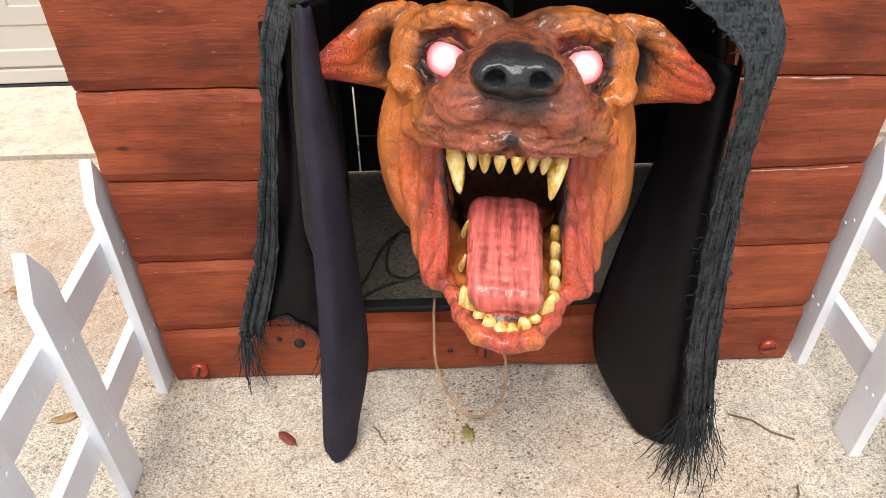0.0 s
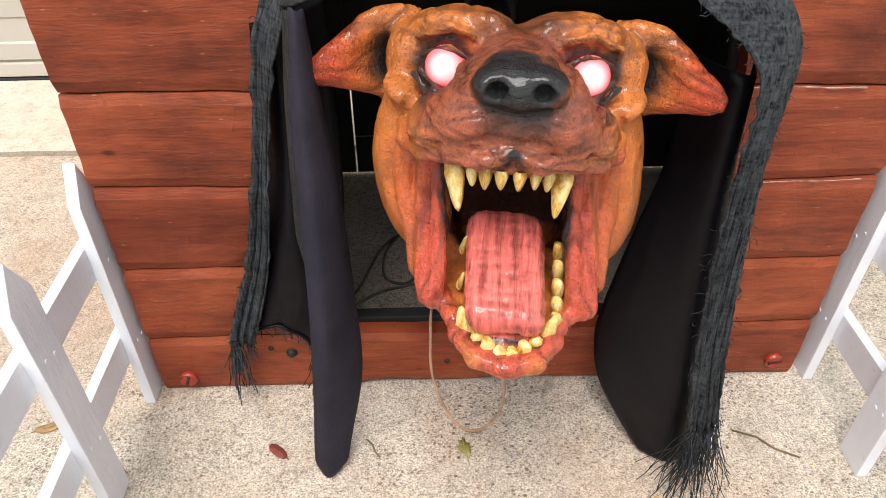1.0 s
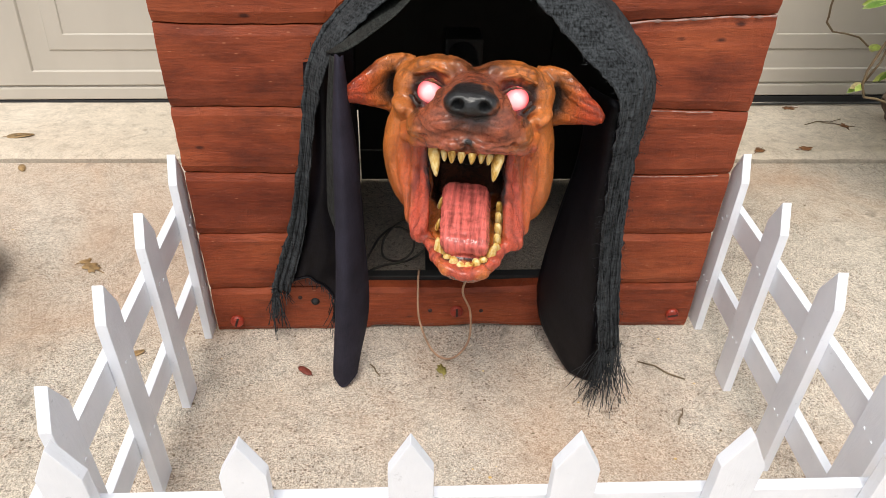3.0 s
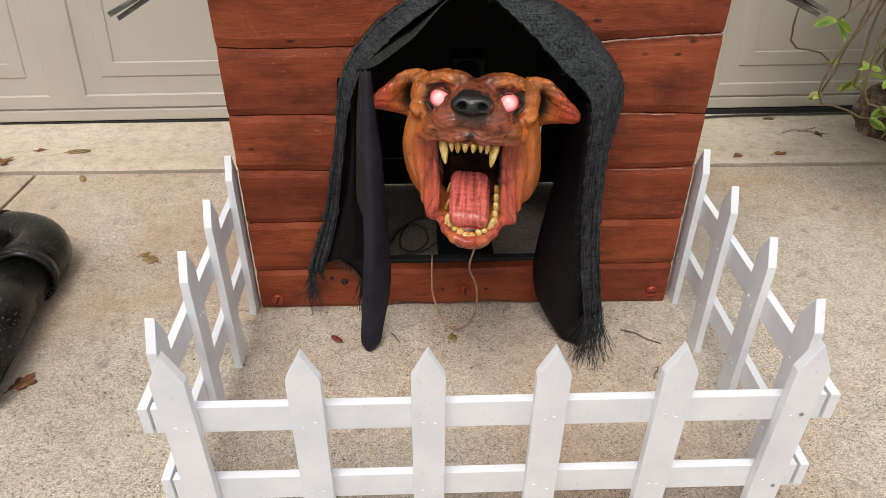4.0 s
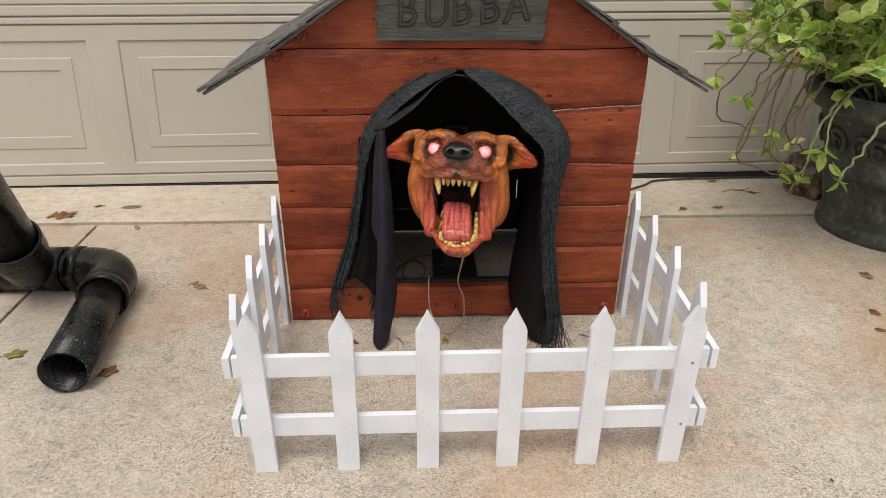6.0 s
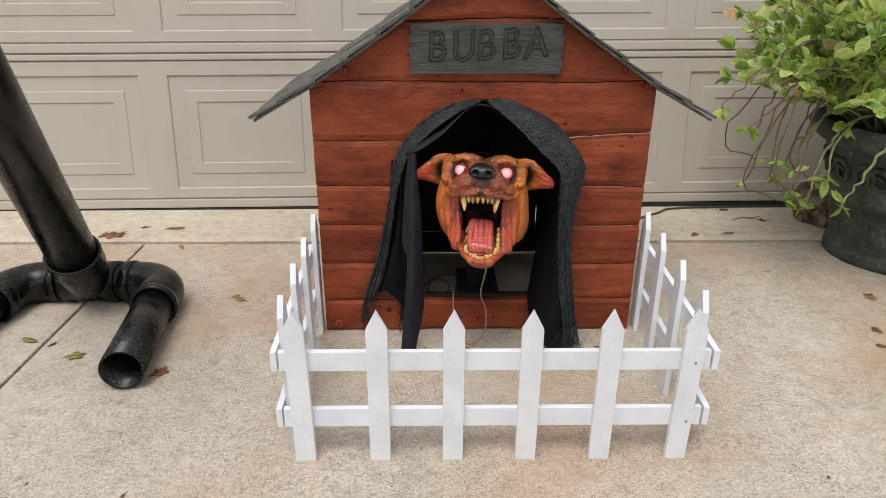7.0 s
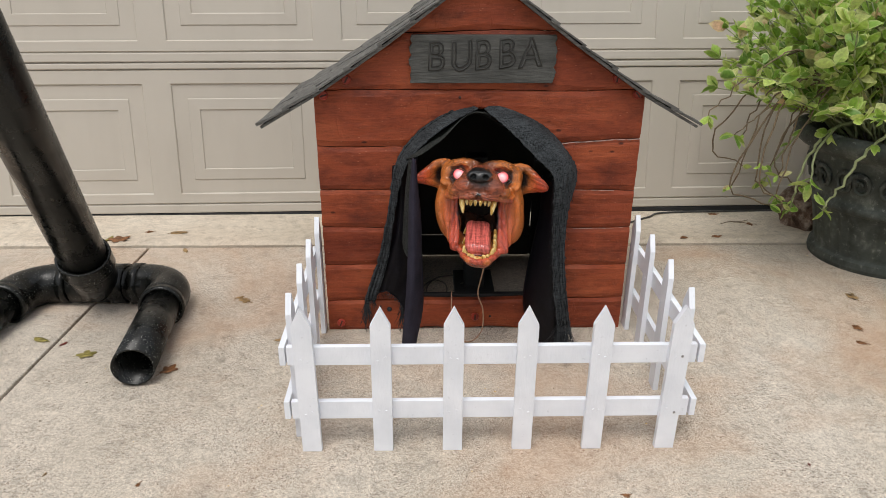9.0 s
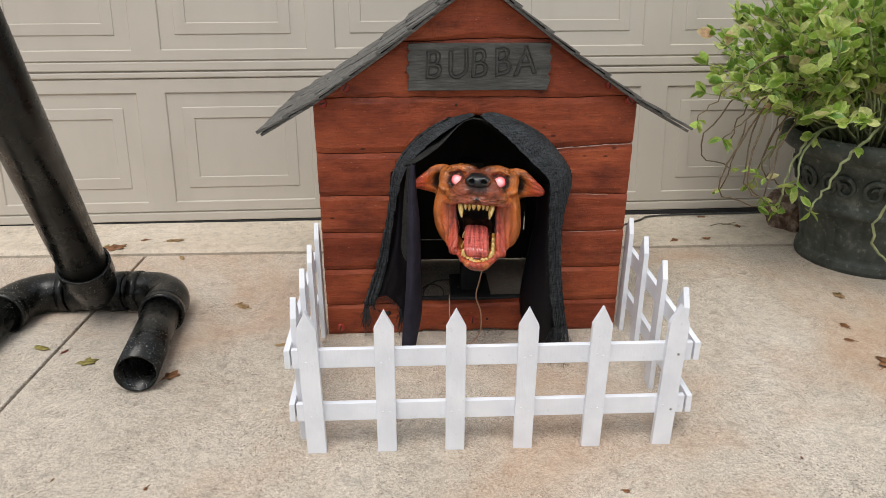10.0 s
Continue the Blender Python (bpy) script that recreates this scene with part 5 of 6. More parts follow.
threads("fringe", ed[0], (0.0, -0.1, -1.0), 40, 0.018, lining, 25, 0.5, 0.0005)
# black smooth cloth on the right, with a tucked foot
sheet("cloth_strip", [
    [(0.142, -0.050, 0.420), (0.140, -0.050, 0.330), (0.128, -0.040, 0.240), (0.118, -0.030, 0.150), (0.116, -0.028, 0.095), (0.124, -0.050, 0.050), (0.150, -0.094, 0.014), (0.160, -0.100, 0.006)],
    [(0.149, -0.068, 0.420), (0.146, -0.070, 0.330), (0.141, -0.072, 0.240), (0.138, -0.076, 0.150), (0.139, -0.080, 0.095), (0.147, -0.090, 0.050), (0.162, -0.110, 0.010), (0.170, -0.110, 0.004)],
    [(0.158, -0.090, 0.422), (0.159, -0.100, 0.335), (0.163, -0.108, 0.240), (0.167, -0.114, 0.150), (0.172, -0.118, 0.095), (0.178, -0.121, 0.045), (0.185, -0.122, 0.008), (0.186, -0.118, 0.004)],
    [(0.170, -0.094, 0.420), (0.173, -0.100, 0.335), (0.185, -0.106, 0.240), (0.191, -0.110, 0.150), (0.198, -0.112, 0.095), (0.204, -0.114, 0.040), (0.204, -0.116, 0.012), (0.198, -0.114, 0.006)],
    [(0.180, -0.070, 0.420), (0.184, -0.070, 0.335), (0.192, -0.074, 0.240), (0.198, -0.080, 0.150), (0.204, -0.088, 0.095), (0.208, -0.098, 0.040), (0.206, -0.106, 0.014), (0.200, -0.108, 0.008)],
], 26, 60, M_DARKCLOTH, None, "smooth black cloth leg hanging to the concrete", "curtain", 0.002, 16, 18.0, 0.002)
# black mesh canopy behind the head, under the arch
sheet("cloth_canopy", [
    [(-0.185, 0.012, 0.440), (-0.180, 0.060, 0.430), (-0.170, 0.140, 0.400)],
    [(-0.142, -0.086, 0.472), (-0.130, 0.020, 0.480), (-0.120, 0.140, 0.450)],
    [(-0.090, -0.070, 0.502), (-0.080, 0.030, 0.508), (-0.070, 0.140, 0.480)],
    [(-0.002, -0.020, 0.556), (0.004, 0.060, 0.545), (0.004, 0.140, 0.520)],
    [(0.130, -0.050, 0.476), (0.125, 0.040, 0.485), (0.115, 0.140, 0.460)],
    [(0.195, 0.012, 0.430), (0.188, 0.060, 0.430), (0.175, 0.140, 0.400)],
], 30, 20, M_MESH, None, "black mesh cloth canopy behind the dog head", "curtain", 0.003, 30, 22.0)


# ---- cords ----
def cord(name, pts, r, material, label, n=60):
    b = bmesh.new()
    tube(b, smooth_line(pts, n), r, 8)
    return tagged(part(name, b, material, smooth=True), label, "cord")


M_CORD = plain("tan_rubber_tube", (0.40, 0.24, 0.15), 0.5, scale=60)
M_WIRE = plain("dark_grey_cable", (0.05, 0.05, 0.048), 0.5, scale=60)
M_LEAD = plain("dusty_grey_cable", (0.13, 0.12, 0.10), 0.6, scale=60)
cord("air_tube", [(0.012, -0.165, 0.276), (0.004, -0.12, 0.200), (0.000, -0.085, 0.140), (0.014, -0.070, 0.090), (0.012, -0.078, 0.040), (-0.012, -0.080, 0.010), (-0.038, -0.060, 0.006), (-0.058, -0.040, 0.050), (-0.060, -0.018, 0.092), (-0.058, 0.020, 0.098), (-0.055, 0.06, 0.06), (-0.050, 0.10, 0.003)], 0.0016, M_CORD, "thin tan tube looping down from the dog head")
cord("cable", [(-0.170, 0.13, 0.003), (-0.150, 0.18, 0.003), (-0.128, 0.25, 0.003), (-0.100, 0.285, 0.003), (-0.070, 0.26, 0.003), (-0.066, 0.21, 0.003), (-0.090, 0.175, 0.003), (-0.120, 0.19, 0.003), (-0.118, 0.25, 0.004), (-0.085, 0.30, 0.006), (-0.03, 0.30, 0.010)], 0.0021, M_LEAD, "dark cable coiled on the floor inside the house")
cord("cable", [(-0.190, 0.10, 0.003), (-0.130, 0.155, 0.003), (-0.07, 0.18, 0.003), (-0.02, 0.205, 0.033)], 0.0021, M_LEAD, "dark cable lying on the floor inside the house")
cord("cable", [(0.372, 0.45, 0.20), (0.41, 0.50, 0.05), (0.46, 0.62, 0.014), (0.58, 0.74, 0.003), (0.70, 0.84, -0.005), (0.80, 0.905, -0.010), (1.2, 0.925, -0.011), (1.9, 0.938, -0.012)], 0.0035, M_WIRE, "black power cable along the foot of the garage door", 90)

# ---- planter, plant, stone ----
PC = (1.312, 0.455)


def stone_grey():
    m, nt, b = mat("dark_cast_stone", rough=0.75)
    v = coords(nt)
    c = ramp(nt, noisy(nt, v, 14, 6, 0.65), (0.3, (0.018, 0.023, 0.019)), (0.55, (0.060, 0.070, 0.060)), (0.75, (0.17, 0.185, 0.16)))
    wear = ramp(nt, noisy(nt, v, 55, 5, 0.7), (0.58, 0.0), (0.72, 0.6))
    c = mixc(nt, wear, c, (0.24, 0.25, 0.225))
    nt.links.new(c, b.inputs["Base Color"])
    bump(nt, b, noisy(nt, v, 70, 6, 0.7), 0.5, 0.003)
    return m


M_URN = stone_grey()
M_SOIL = plain("potting_soil", (0.03, 0.02, 0.014), 0.95, scale=60, rel=0.8, depth=0.004)
urn = thing("planter", "dark cast stone planter urn with fluted foot on the driveway", "planter", at=pose(PC[0], PC[1], 0) @ Matrix.Diagonal((0.885, 0.885, 1.0, 1.0)))
b = bmesh.new()
lathe(b, [(0.0, 0.0), (0.218, 0.0), (0.222, 0.012), (0.220, 0.030), (0.210, 0.038), (0.208, 0.044)], 64)
part("foot_ring", b, M_URN, urn, smooth=False)
b = bmesh.new()
sides = 144
rings = []
for r, z, fl in ((0.207, 0.040, 0), (0.210, 0.052, 1), (0.220, 0.10, 1), (0.232, 0.15, 1), (0.242, 0.172, 1), (0.244, 0.180, 0)):
    rings.append([b.verts.new(((r - fl * 0.006 * (0.5 + 0.5 * math.cos(36 * 2 * math.pi * k / sides))) * math.cos(2 * math.pi * k / sides), (r - fl * 0.006 * (0.5 + 0.5 * math.cos(36 * 2 * math.pi * k / sides))) * math.sin(2 * math.pi * k / sides), z)) for k in range(sides)])
for p, q in zip(rings, rings[1:]):
    for k in range(sides):
        b.faces.new((p[k], p[(k + 1) % sides], q[(k + 1) % sides], q[k]))
part("fluted_band", b, M_URN, urn, smooth=True)
b = bmesh.new()
lathe(b, [(0.243, 0.178), (0.254, 0.184), (0.258, 0.196), (0.253, 0.206), (0.245, 0.210), (0.246, 0.225), (0.258, 0.27), (0.272, 0.316), (0.279, 0.326), (0.277, 0.337), (0.289, 0.348), (0.314, 0.357), (0.336, 0.373), (0.345, 0.392), (0.338, 0.408), (0.318, 0.415), (0.300, 0.410), (0.288, 0.390), (0.280, 0.370)], 72)
part("bowl", b, M_URN, urn, smooth=True)
# scrolls in relief round the bowl
for k in range(12):
    a0 = 2 * math.pi * k / 12
    b = bmesh.new()
    for s in (-1, 1):
        pts = []
        for i in range(26):
            t = i / 25
            rad = 0.040 * (1 - 0.82 * t)
            ang = t * 9.5
            du, dz = s * (0.024 - rad * math.cos(ang) * 0.9), 0.272 + rad * math.sin(ang)
            rr = 0.2525 + max(0, dz - 0.225) * 0.27
            pts.append((rr * math.cos(a0 + du / 0.25), rr * math.sin(a0 + du / 0.25), dz))
        tube(b, pts, [0.0085 * (1 - 0.5 * i / 25) for i in range(26)], 6)
    part("scroll", b, M_URN, urn, smooth=True)
b = bmesh.new()
lathe(b, [(0.0, 0.374), (0.10, 0.380), (0.281, 0.372)], 40)
part("soil", b, M_SOIL, urn)


def leaf_mat():
    m, nt, b = mat("variegated_leaf", rough=0.5)
    at = nt.nodes.new("ShaderNodeVertexColor")
    at.layer_name = "edge"
    gi = nt.nodes.new("ShaderNodeNewGeometry")
    v = coords(nt)
    green = ramp(nt, gi.outputs["Random Per Island"], (0.0, (0.12, 0.25, 0.035)), (0.4, (0.32, 0.50, 0.070)), (0.75, (0.52, 0.64, 0.17)), (0.95, (0.58, 0.57, 0.26)), (1.0, (0.58, 0.36, 0.22)))
    green = mixc(nt, 1.0, green, ramp(nt, noisy(nt, v, 120, 4), (0.3, 0.75), (0.7, 1.2)), "MULTIPLY")
    ef = mixc(nt, 1.0, at.outputs["Color"], ramp(nt, noisy(nt, v, 60, 3), (0.35, 0.15), (0.65, 1.0)), "MULTIPLY")
    c = mixc(nt, ef, green, (0.62, 0.66, 0.30))
    nt.links.new(c, b.inputs["Base Color"])
    tr = nt.nodes.new("ShaderNodeBsdfTranslucent")
    nt.links.new(c, tr.inputs["Color"])
    mx = nt.nodes.new("ShaderNodeMixShader")
    mx.inputs[0].default_value = 0.35
    nt.links.new(b.outputs[0], mx.inputs[1])
    nt.links.new(tr.outputs[0], mx.inputs[2])
    nt.links.new(mx.outputs[0], nt.nodes["Material Output"].inputs["Surface"])
    bump(nt, b, noisy(nt, v, 200, 3), 0.1, 0.001)
    return m


M_LEAF = leaf_mat()
M_STEM = plain("pale_green_stem", (0.30, 0.34, 0.17), 0.6, scale=50)
M_TWIG = plain("brown_bare_stem", (0.16, 0.115, 0.065), 0.7, scale=50)


class Leaves:
    """Collects many small folded leaves for one mesh."""

    def __init__(self):
        self.v, self.f, self.c = [], [], []

    def add(self, p, d, size, rng, wide=0.42):
        d = d.normalized()
        side = d.cross(Vector((rng.uniform(-1, 1), rng.uniform(-1, 1), rng.uniform(-0.4, 1.2)))).normalized()
        up = side.cross(d).normalized()
        n0 = len(self.v)
        cup, curl = rng.uniform(0.1, 0.45), rng.uniform(-0.35, 0.25)
        prof = ((0.0, 0.05), (0.22, 0.75), (0.48, 1.0), (0.76, 0.72), (1.0, 0.03))
        for t, w in prof:
            mid = p + d * size * t + up * size * curl * t * t
            for k in (-1.0, -0.62, 0.0, 0.62, 1.0):
                self.v.append(mid + side * size * wide * w * k * 0.5 * 2 * 0.55 + up * size * cup * w * abs(k) * 0.35)
                self.c.append(1.0 if abs(k) == 1.0 or t == 1.0 else 0.0)
        for j in range(4):
            for i in range(4):
                a = n0 + j * 5 + i
                self.f.append((a, a + 1, a + 6, a + 5))

    def make(self, name, parent, label=""):
        me = bpy.data.meshes.new(name)
        me.from_pydata(self.v, [], self.f)
        me.materials.append(M_LEAF)
        at = me.color_attributes.new("edge", "FLOAT_COLOR", "POINT")
        at.data.foreach_set("color", np.repeat(np.array(self.c, np.float32)[:, None], 4, 1).ravel())
        me.polygons.foreach_set("use_smooth", [True] * len(self.f))
        ob = new(name, me)
        ob.parent = parent
        return tagged(ob, label)


def grow(rng, start, d, length, droop, n=14, zig=0.0):
    pts, d = [Vector(start)], Vector(d).normalized()
    for i in range(n):
        d = (d + Vector((rng.uniform(-0.2, 0.2), rng.uniform(-0.2, 0.2), rng.uniform(-0.15, 0.15) - droop)) + Vector((zig * (1 if i % 2 else -1), 0, 0))).normalized()
        pts.append(pts[-1] + d * length / n)
    return pts


plant = thing("potted_plant", "variegated green trailing plant growing in the planter", "plant", at=pose(PC[0], PC[1], 0.372))
rng = random.Random(41)
stems, lv = bmesh.new(), Leaves()
# dense crown
for k in range(340):
    a, r = rng.uniform(0, 2 * math.pi), 0.20 * math.sqrt(rng.random())
    out = rng.uniform(0.1, 1.1)
    d = Vector((math.cos(a) * out, math.sin(a) * out, rng.uniform(0.6, 1.2)))
    pts = grow(rng, (r * math.cos(a), r * math.sin(a), 0.02), d, rng.uniform(0.28, 0.56), rng.uniform(0.0, 0.06), 9)
    tube(stems, pts, [0.0036 - 0.002 * i / 9 for i in range(10)], 5)
    for i in range(4, 10):
        for _ in range(4):
            dd = (pts[i] - pts[i - 1]).normalized() * 0.5 + Vector((rng.uniform(-1, 1), rng.uniform(-1, 1), rng.uniform(-0.3, 1)))
            lv.add(pts[i], dd, rng.uniform(0.028, 0.054), rng, 0.58)


def stem(start, d, length, droop, n, zig, r0, material, low=-0.375):
    pts = grow(rng, start, d, length, droop, n, zig)
    pts = [p if p.z > low else Vector((p.x, p.y, low)) for p in pts]
    b = bmesh.new()
    tube(b, pts, [r0 - r0 * 0.45 * i / n for i in range(n + 1)], 6)
    part("stem", b, material, plant, smooth=True)
    return pts


def tuft(pts, i, n, lo, hi):
    for _ in range(n):
        dd = (pts[i] - pts[i - 1]).normalized() * 0.8 + Vector((rng.uniform(-1, 1), rng.uniform(-1, 1), rng.uniform(-0.5, 0.8)))
        lv.add(pts[i], dd, rng.uniform(lo, hi), rng)


# pale stems trailing over the rim with tufts at their tips
for a, up, L, droop in ((1.08, 0.35, 0.26, 0.20), (1.37, 0.4, 0.30, 0.22), (1.58, 0.4, 0.40, 0.2), (1.70, 0.5, 0.42, 0.2), (0.93, 0.3, 0.28, 0.2)):
    a *= math.pi
    d = Vector((math.cos(a), math.sin(a), up))
    pts = stem((0.22 * math.cos(a), 0.22 * math.sin(a), 0.06), d, L, droop, 14, 0.10, 0.0046, M_STEM)
    tuft(pts, 14, 4, 0.036, 0.060)
    tuft(pts, 13, 2, 0.030, 0.050)
    if rng.random() < 0.6:
        tuft(pts, rng.randint(5, 9), 2, 0.030, 0.048)
def arc_stem(ctrl, r0, material, n=22):
    pts = [p + Vector([rng.uniform(-0.006, 0.006) for _ in range(3)]) for p in smooth_line(ctrl, n)]
    b = bmesh.new()
    tube(b, pts, [r0 - r0 * 0.45 * i / n for i in range(n)], 6)
    part("stem", b, material, plant, smooth=True)
    return pts


# long pale shoots hanging down before the pot
for ctrl in ([(-0.06, -0.20, 0.10), (-0.12, -0.31, 0.02), (-0.19, -0.30, -0.12), (-0.16, -0.29, -0.24), (-0.07, -0.31, -0.29)],
             [(0.02, -0.22, 0.12), (-0.03, -0.33, 0.04), (-0.09, -0.34, -0.06), (-0.11, -0.33, -0.15)],
             [(-0.14, -0.16, 0.10), (-0.25, -0.22, 0.03), (-0.31, -0.22, -0.08), (-0.33, -0.21, -0.14)],
             [(0.10, -0.22, 0.12), (0.08, -0.34, 0.04), (0.06, -0.36, -0.08), (0.08, -0.35, -0.14)],
             [(-0.20, -0.06, 0.08), (-0.31, -0.10, 0.04), (-0.36, -0.12, -0.06), (-0.38, -0.13, -0.16)]):
    pts = arc_stem(ctrl, 0.0050, M_STEM)
    tuft(pts, 21, 4, 0.036, 0.058)
    tuft(pts, 20, 2, 0.030, 0.046)
    tuft(pts, rng.randint(6, 9), 3, 0.032, 0.052)
# bare brown stems arching out from under the crown and hanging down
for k in range(10):
    y = rng.uniform(-0.12, 0.08)
    reach, sag = rng.uniform(0.24, 0.42), rng.uniform(-0.12, 0.08)
    ctrl = [(-0.14, y * 0.6, 0.15), (-0.14 - reach * 0.38, y, rng.uniform(0.18, 0.27)), (-0.16 - reach * 0.72, y * 1.2, rng.uniform(0.10, 0.19)), (-0.16 - reach * rng.uniform(0.82, 0.98), y * 1.4, sag)]
    if k % 2:
        ctrl.append((-0.10 - reach * 0.80, y * 1.3, sag - rng.uniform(0.05, 0.10)))
    pts = arc_stem(ctrl, 0.0034, M_TWIG)
    tuft(pts, 21, rng.randint(2, 4), 0.024, 0.042)
    if k % 3 == 0:
        tuft(pts, 15, 2, 0.020, 0.034)
for ctrl in ([(-0.30, -0.06, 0.26), (-0.44, -0.08, 0.27), (-0.56, -0.10, 0.20), (-0.66, -0.12, 0.10)], [(-0.22, -0.06, 0.16), (-0.36, -0.08, 0.18), (-0.48, -0.10, 0.12), (-0.58, -0.12, 0.05)]):
    pts = arc_stem(ctrl, 0.0028, M_TWIG)
    tuft(pts, 21, 4, 0.030, 0.046)
# leafy shoots leaning out from the crown's side
for k in range(13):
    a = rng.uniform(math.pi * 0.85, math.pi * 1.25)
    d = Vector((math.cos(a), math.sin(a), rng.uniform(0.15, 0.7)))
    pts = stem((-0.12, rng.uniform(-0.1, 0.1), rng.uniform(0.18, 0.28)), d, rng.uniform(0.20, 0.36), 0.02, 9, 0.0, 0.0034, M_STEM)
    for i in range(4, 10):
        tuft(pts, i, 4, 0.036, 0.060)
tagged(part("undergrowth", stems, M_STEM, plant, "pale green stems", smooth=True), kind="stuff")
tagged(lv.make("foliage", plant, "green leaves with cream edges"), kind="stuff")

# rough stone behind the planter
m_, nt_, b_ = mat("rough_brown_stone", rough=0.9)
v_ = coords(nt_)
c_ = ramp(nt_, noisy(nt_, v_, 24, 6, 0.7), (0.3, (0.035, 0.020, 0.013)), (0.48, (0.15, 0.095, 0.065)), (0.66, (0.42, 0.34, 0.27)))
nt_.links.new(c_, b_.inputs["Base Color"])
bump(nt_, b_, noisy(nt_, v_, 45, 7, 0.75), 0.9, 0.01)
b = bmesh.new()
bmesh.ops.create_icosphere(b, subdivisions=4, radius=1.0)
for v in b.verts:
    p = v.co.copy()
    k = 1 + 0.30 * noise.noise(p * 1.6 + Vector((3, 1, 0))) + 0.14 * noise.noise(p * 4.5) + 0.05 * noise.noise(p * 12)
    v.co = Vector((p.x * 0.092 * k, p.y * 0.09 * k, max(p.z * 0.090 * k, -0.062)))
tagged(part("stone", b, m_, at=pose(1.240, 0.755, apron_z(0.755) + 0.056), smooth=False), "rough brown and white stone behind the planter", "stone")


# ---- fallen leaves, twigs and grit ----
def dry_leaf(name, x, y, z, size, turn, col, shape, label, curl=0.3):
    rng = random.Random(int(x * 1000) + int(y * 377))
    b = bmesh.new()
    n = 22
    cen = b.verts.new((0, 0, 0.002))
    ring = []
    for k in range(n):
        a = 2 * math.pi * k / n
        if shape == "lobed":
            r = size * (0.55 + 0.42 * abs(math.sin(2.5 * a + 0.6)) ** 1.4) * rng.uniform(0.85, 1.1)
        elif shape == "oval":
            r = size / math.sqrt(math.cos(a) ** 2 + (math.sin(a) / 0.5) ** 2)
        else:
            r = size * (0.35 + 0.5 * rng.random())
        zz = max(0.0012, 0.002 + curl * size * (0.5 + 0.5 * math.sin(2 * a + x * 9)) * (r / size) ** 2 * 0.6)
        ring.append(b.verts.new((r * math.cos(a), r * math.sin(a) * 0.8, zz)))
    for k in range(n):
        b.faces.new((cen, ring[k], ring[(k + 1) % n]))
    tube(b, [(-size * 1.25, 0, 0.002), (0, 0, 0.003), (size * 0.8, 0, 0.004)], 0.0007, 4)
    ob = part(name, b, plain("dry_leaf", col, 0.7, vary=0.5, scale=70, rel=0.4), at=pose(x, y, z, 0, 0, turn), smooth=True)
    so = ob.modifiers.new("thickness", "SOLIDIFY")
    so.thickness = 0.0006
    return tagged(ob, label, "leaf", "fallen leaves")


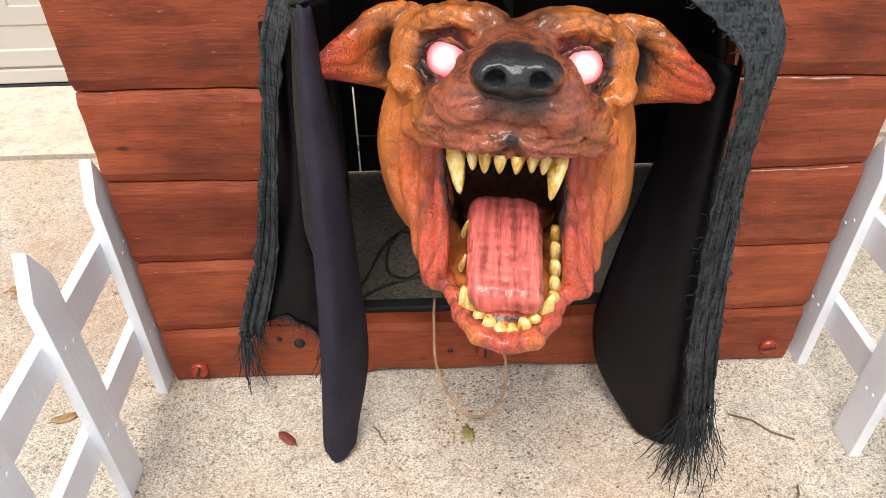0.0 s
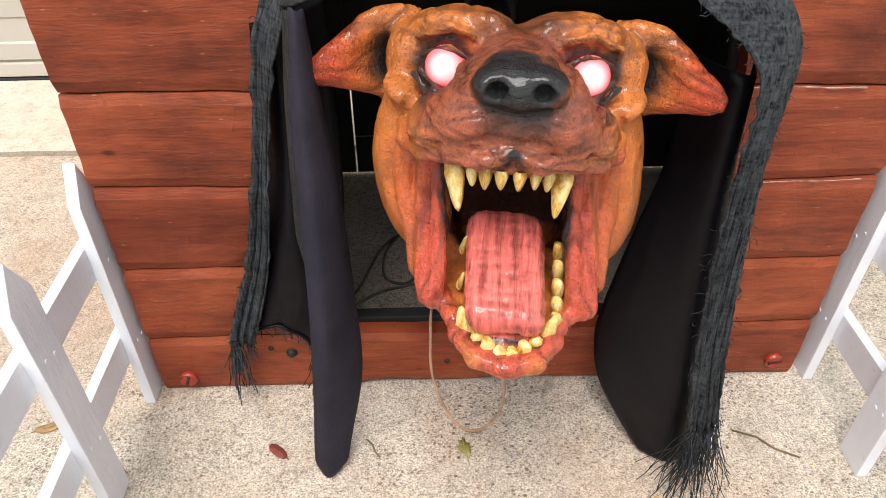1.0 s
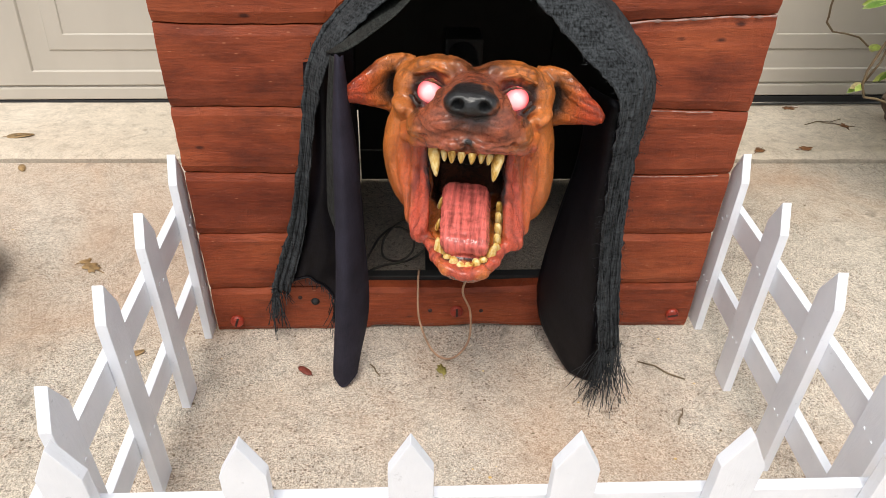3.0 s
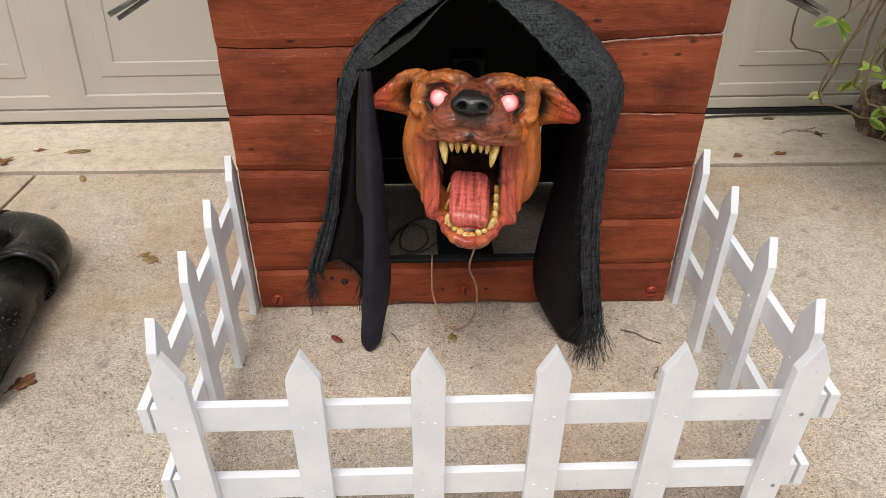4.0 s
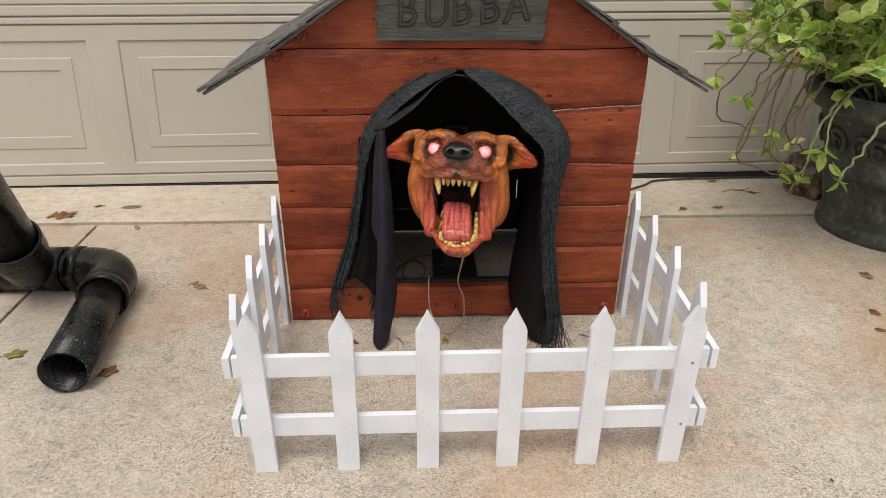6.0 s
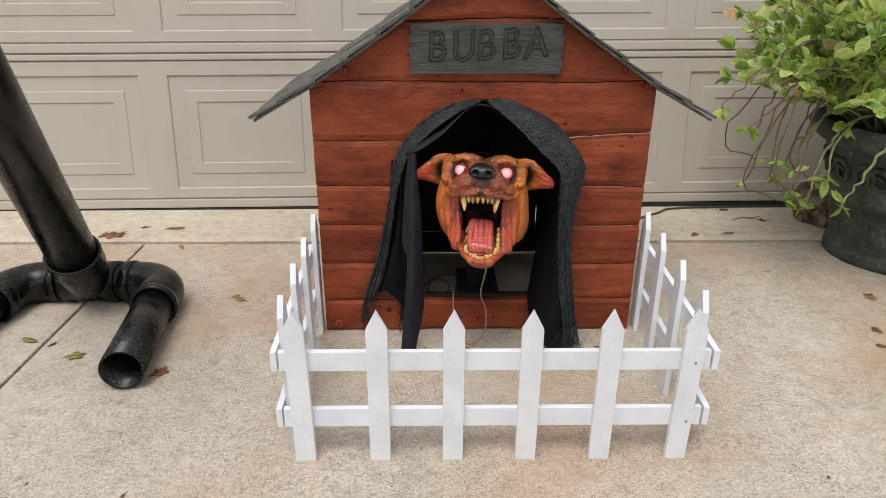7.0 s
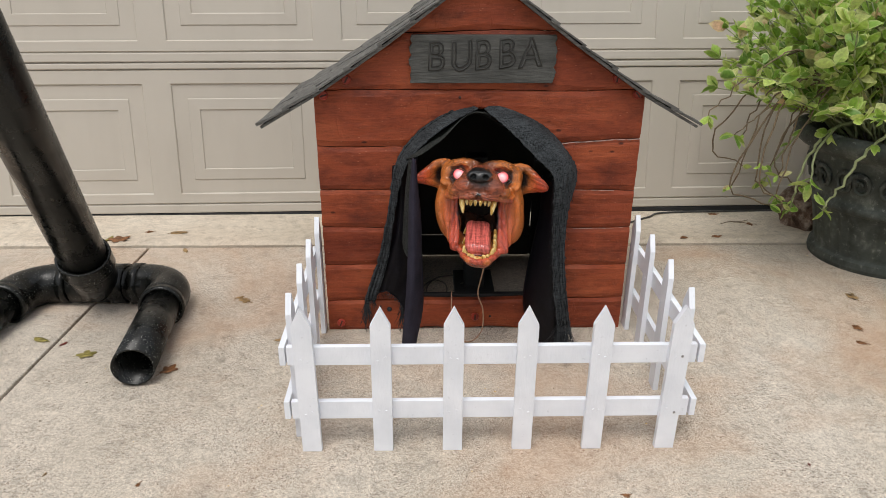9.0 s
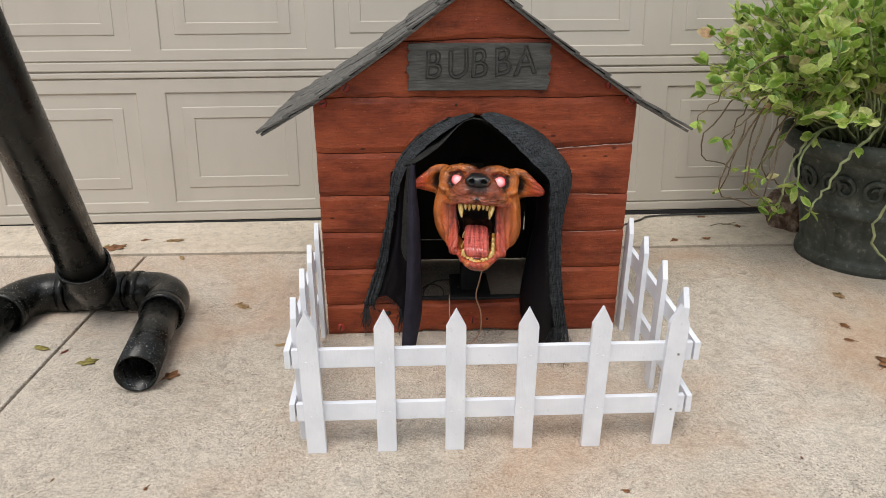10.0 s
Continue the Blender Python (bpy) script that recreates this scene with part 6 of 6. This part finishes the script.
BR, TAN, OLV, REDL = (0.20, 0.085, 0.03), (0.30, 0.19, 0.08), (0.24, 0.20, 0.05), (0.17, 0.035, 0.022)
for x, y, s, t, c, sh in ((-1.145, 0.600, 0.040, 20, BR, "lobed"), (-1.18, 0.602, 0.022, 80, OLV, "oval"), (-1.069, -0.046, 0.022, 160, OLV, "oval"), (-1.005, -0.065, 0.010, 60, REDL, "oval"),
                         (-0.926, -0.116, 0.024, 15, OLV, "lobed"), (-0.622, 0.161, 0.024, 150, TAN, "torn"), (-0.640, 0.180, 0.014, 30, TAN, "torn"), (-0.904, 0.523, 0.018, 120, TAN, "oval"), (-1.08, 0.684, 0.018, 200, BR, "torn"),
                         (-0.973, 0.672, 0.030, 10, TAN, "oval"), (-0.71, -0.185, 0.024, 50, BR, "lobed"), (0.743, 0.590, 0.020, 40, BR, "torn"), (0.960, 0.890, 0.024, 190, BR, "torn"), (0.86, 0.600, 0.022, 10, BR, "torn"), (1.07, 0.162, 0.022, 100, TAN, "lobed"),
                         (0.985, -0.200, 0.048, 30, BR, "lobed"), (0.949, -0.088, 0.016, 150, BR, "torn"), (-0.225, -0.093, 0.0135, 140, REDL, "oval"), (-0.026, -0.095, 0.015, 100, OLV, "torn"), (-0.481, -0.053, 0.015, 20, TAN, "oval"), (-1.40, 0.585, 0.022, 5, BR, "torn"), (1.04, 0.752, 0.020, 90, BR, "torn"), (-0.42, 0.56, 0.02, 60, BR, "torn")):
    dry_leaf("fallen_leaf", x, y, apron_z(y), s, t, c, sh, {BR: "dry brown", TAN: "pale tan", OLV: "yellow-green", REDL: "dark red"}[c] + " fallen leaf lying on the concrete")
for x, y, L, t in ((-0.123, -0.092, 0.014, 120), (0.300, -0.100, 0.035, 145), (1.0, 0.78, 0.06, 15), (1.03, 0.765, 0.04, 160), (0.30, -0.19, 0.016, 60)):
    b = bmesh.new()
    tube(b, [(-L, 0, 0.0014), (-L * 0.3, L * 0.12, 0.003), (L * 0.3, -L * 0.05, 0.002), (L, L * 0.1, 0.0014)], 0.0011, 5)
    tagged(part("twig", b, M_TWIG, at=pose(x, y, apron_z(y), 0, 0, t)), "thin brown twig lying on the concrete", "twig")
rng = random.Random(31)
for k in range(22):
    dry_leaf("leaf_scrap", rng.uniform(-1.0, 0.9), rng.uniform(-1.0, -0.52), 0.0, rng.uniform(0.004, 0.010), rng.uniform(0, 360), (BR, TAN, REDL)[k % 3], "torn", ("dry brown", "pale tan", "dark red")[k % 3] + " scrap of leaf lying on the concrete")
for x, y, s_, t_ in ((0.981, -0.015, 0.016, 100),):
    dry_leaf("fallen_leaf", x, y, 0.0, s_, t_, BR, "lobed", "dry brown fallen leaf lying on the concrete")
# dark and pale grains scattered on the slab
rng = random.Random(9)
for name, material, n, lab in (("dark_grit", M_TWIG, 260, "dark brown grit scattered on the concrete"), ("pale_grit", M_TOOTH, 40, "pale crumbs scattered on the concrete")):
    b = bmesh.new()
    for k in range(n):
        x, y = (rng.gauss(-0.05, 0.35), rng.gauss(-0.25, 0.25)) if rng.random() < 0.7 else (rng.uniform(-1.3, 1.3), rng.uniform(-0.9, 0.5))
        s = rng.uniform(0.0006, 0.0019)
        bmesh.ops.create_icosphere(b, subdivisions=1, radius=s, matrix=Matrix.Translation((x, y, s * 0.5)) @ Matrix.Diagonal((rng.uniform(0.8, 1.6), 1, 0.7, 1)))
    tagged(part(name, b, material), lab, "grit", kind="stuff")
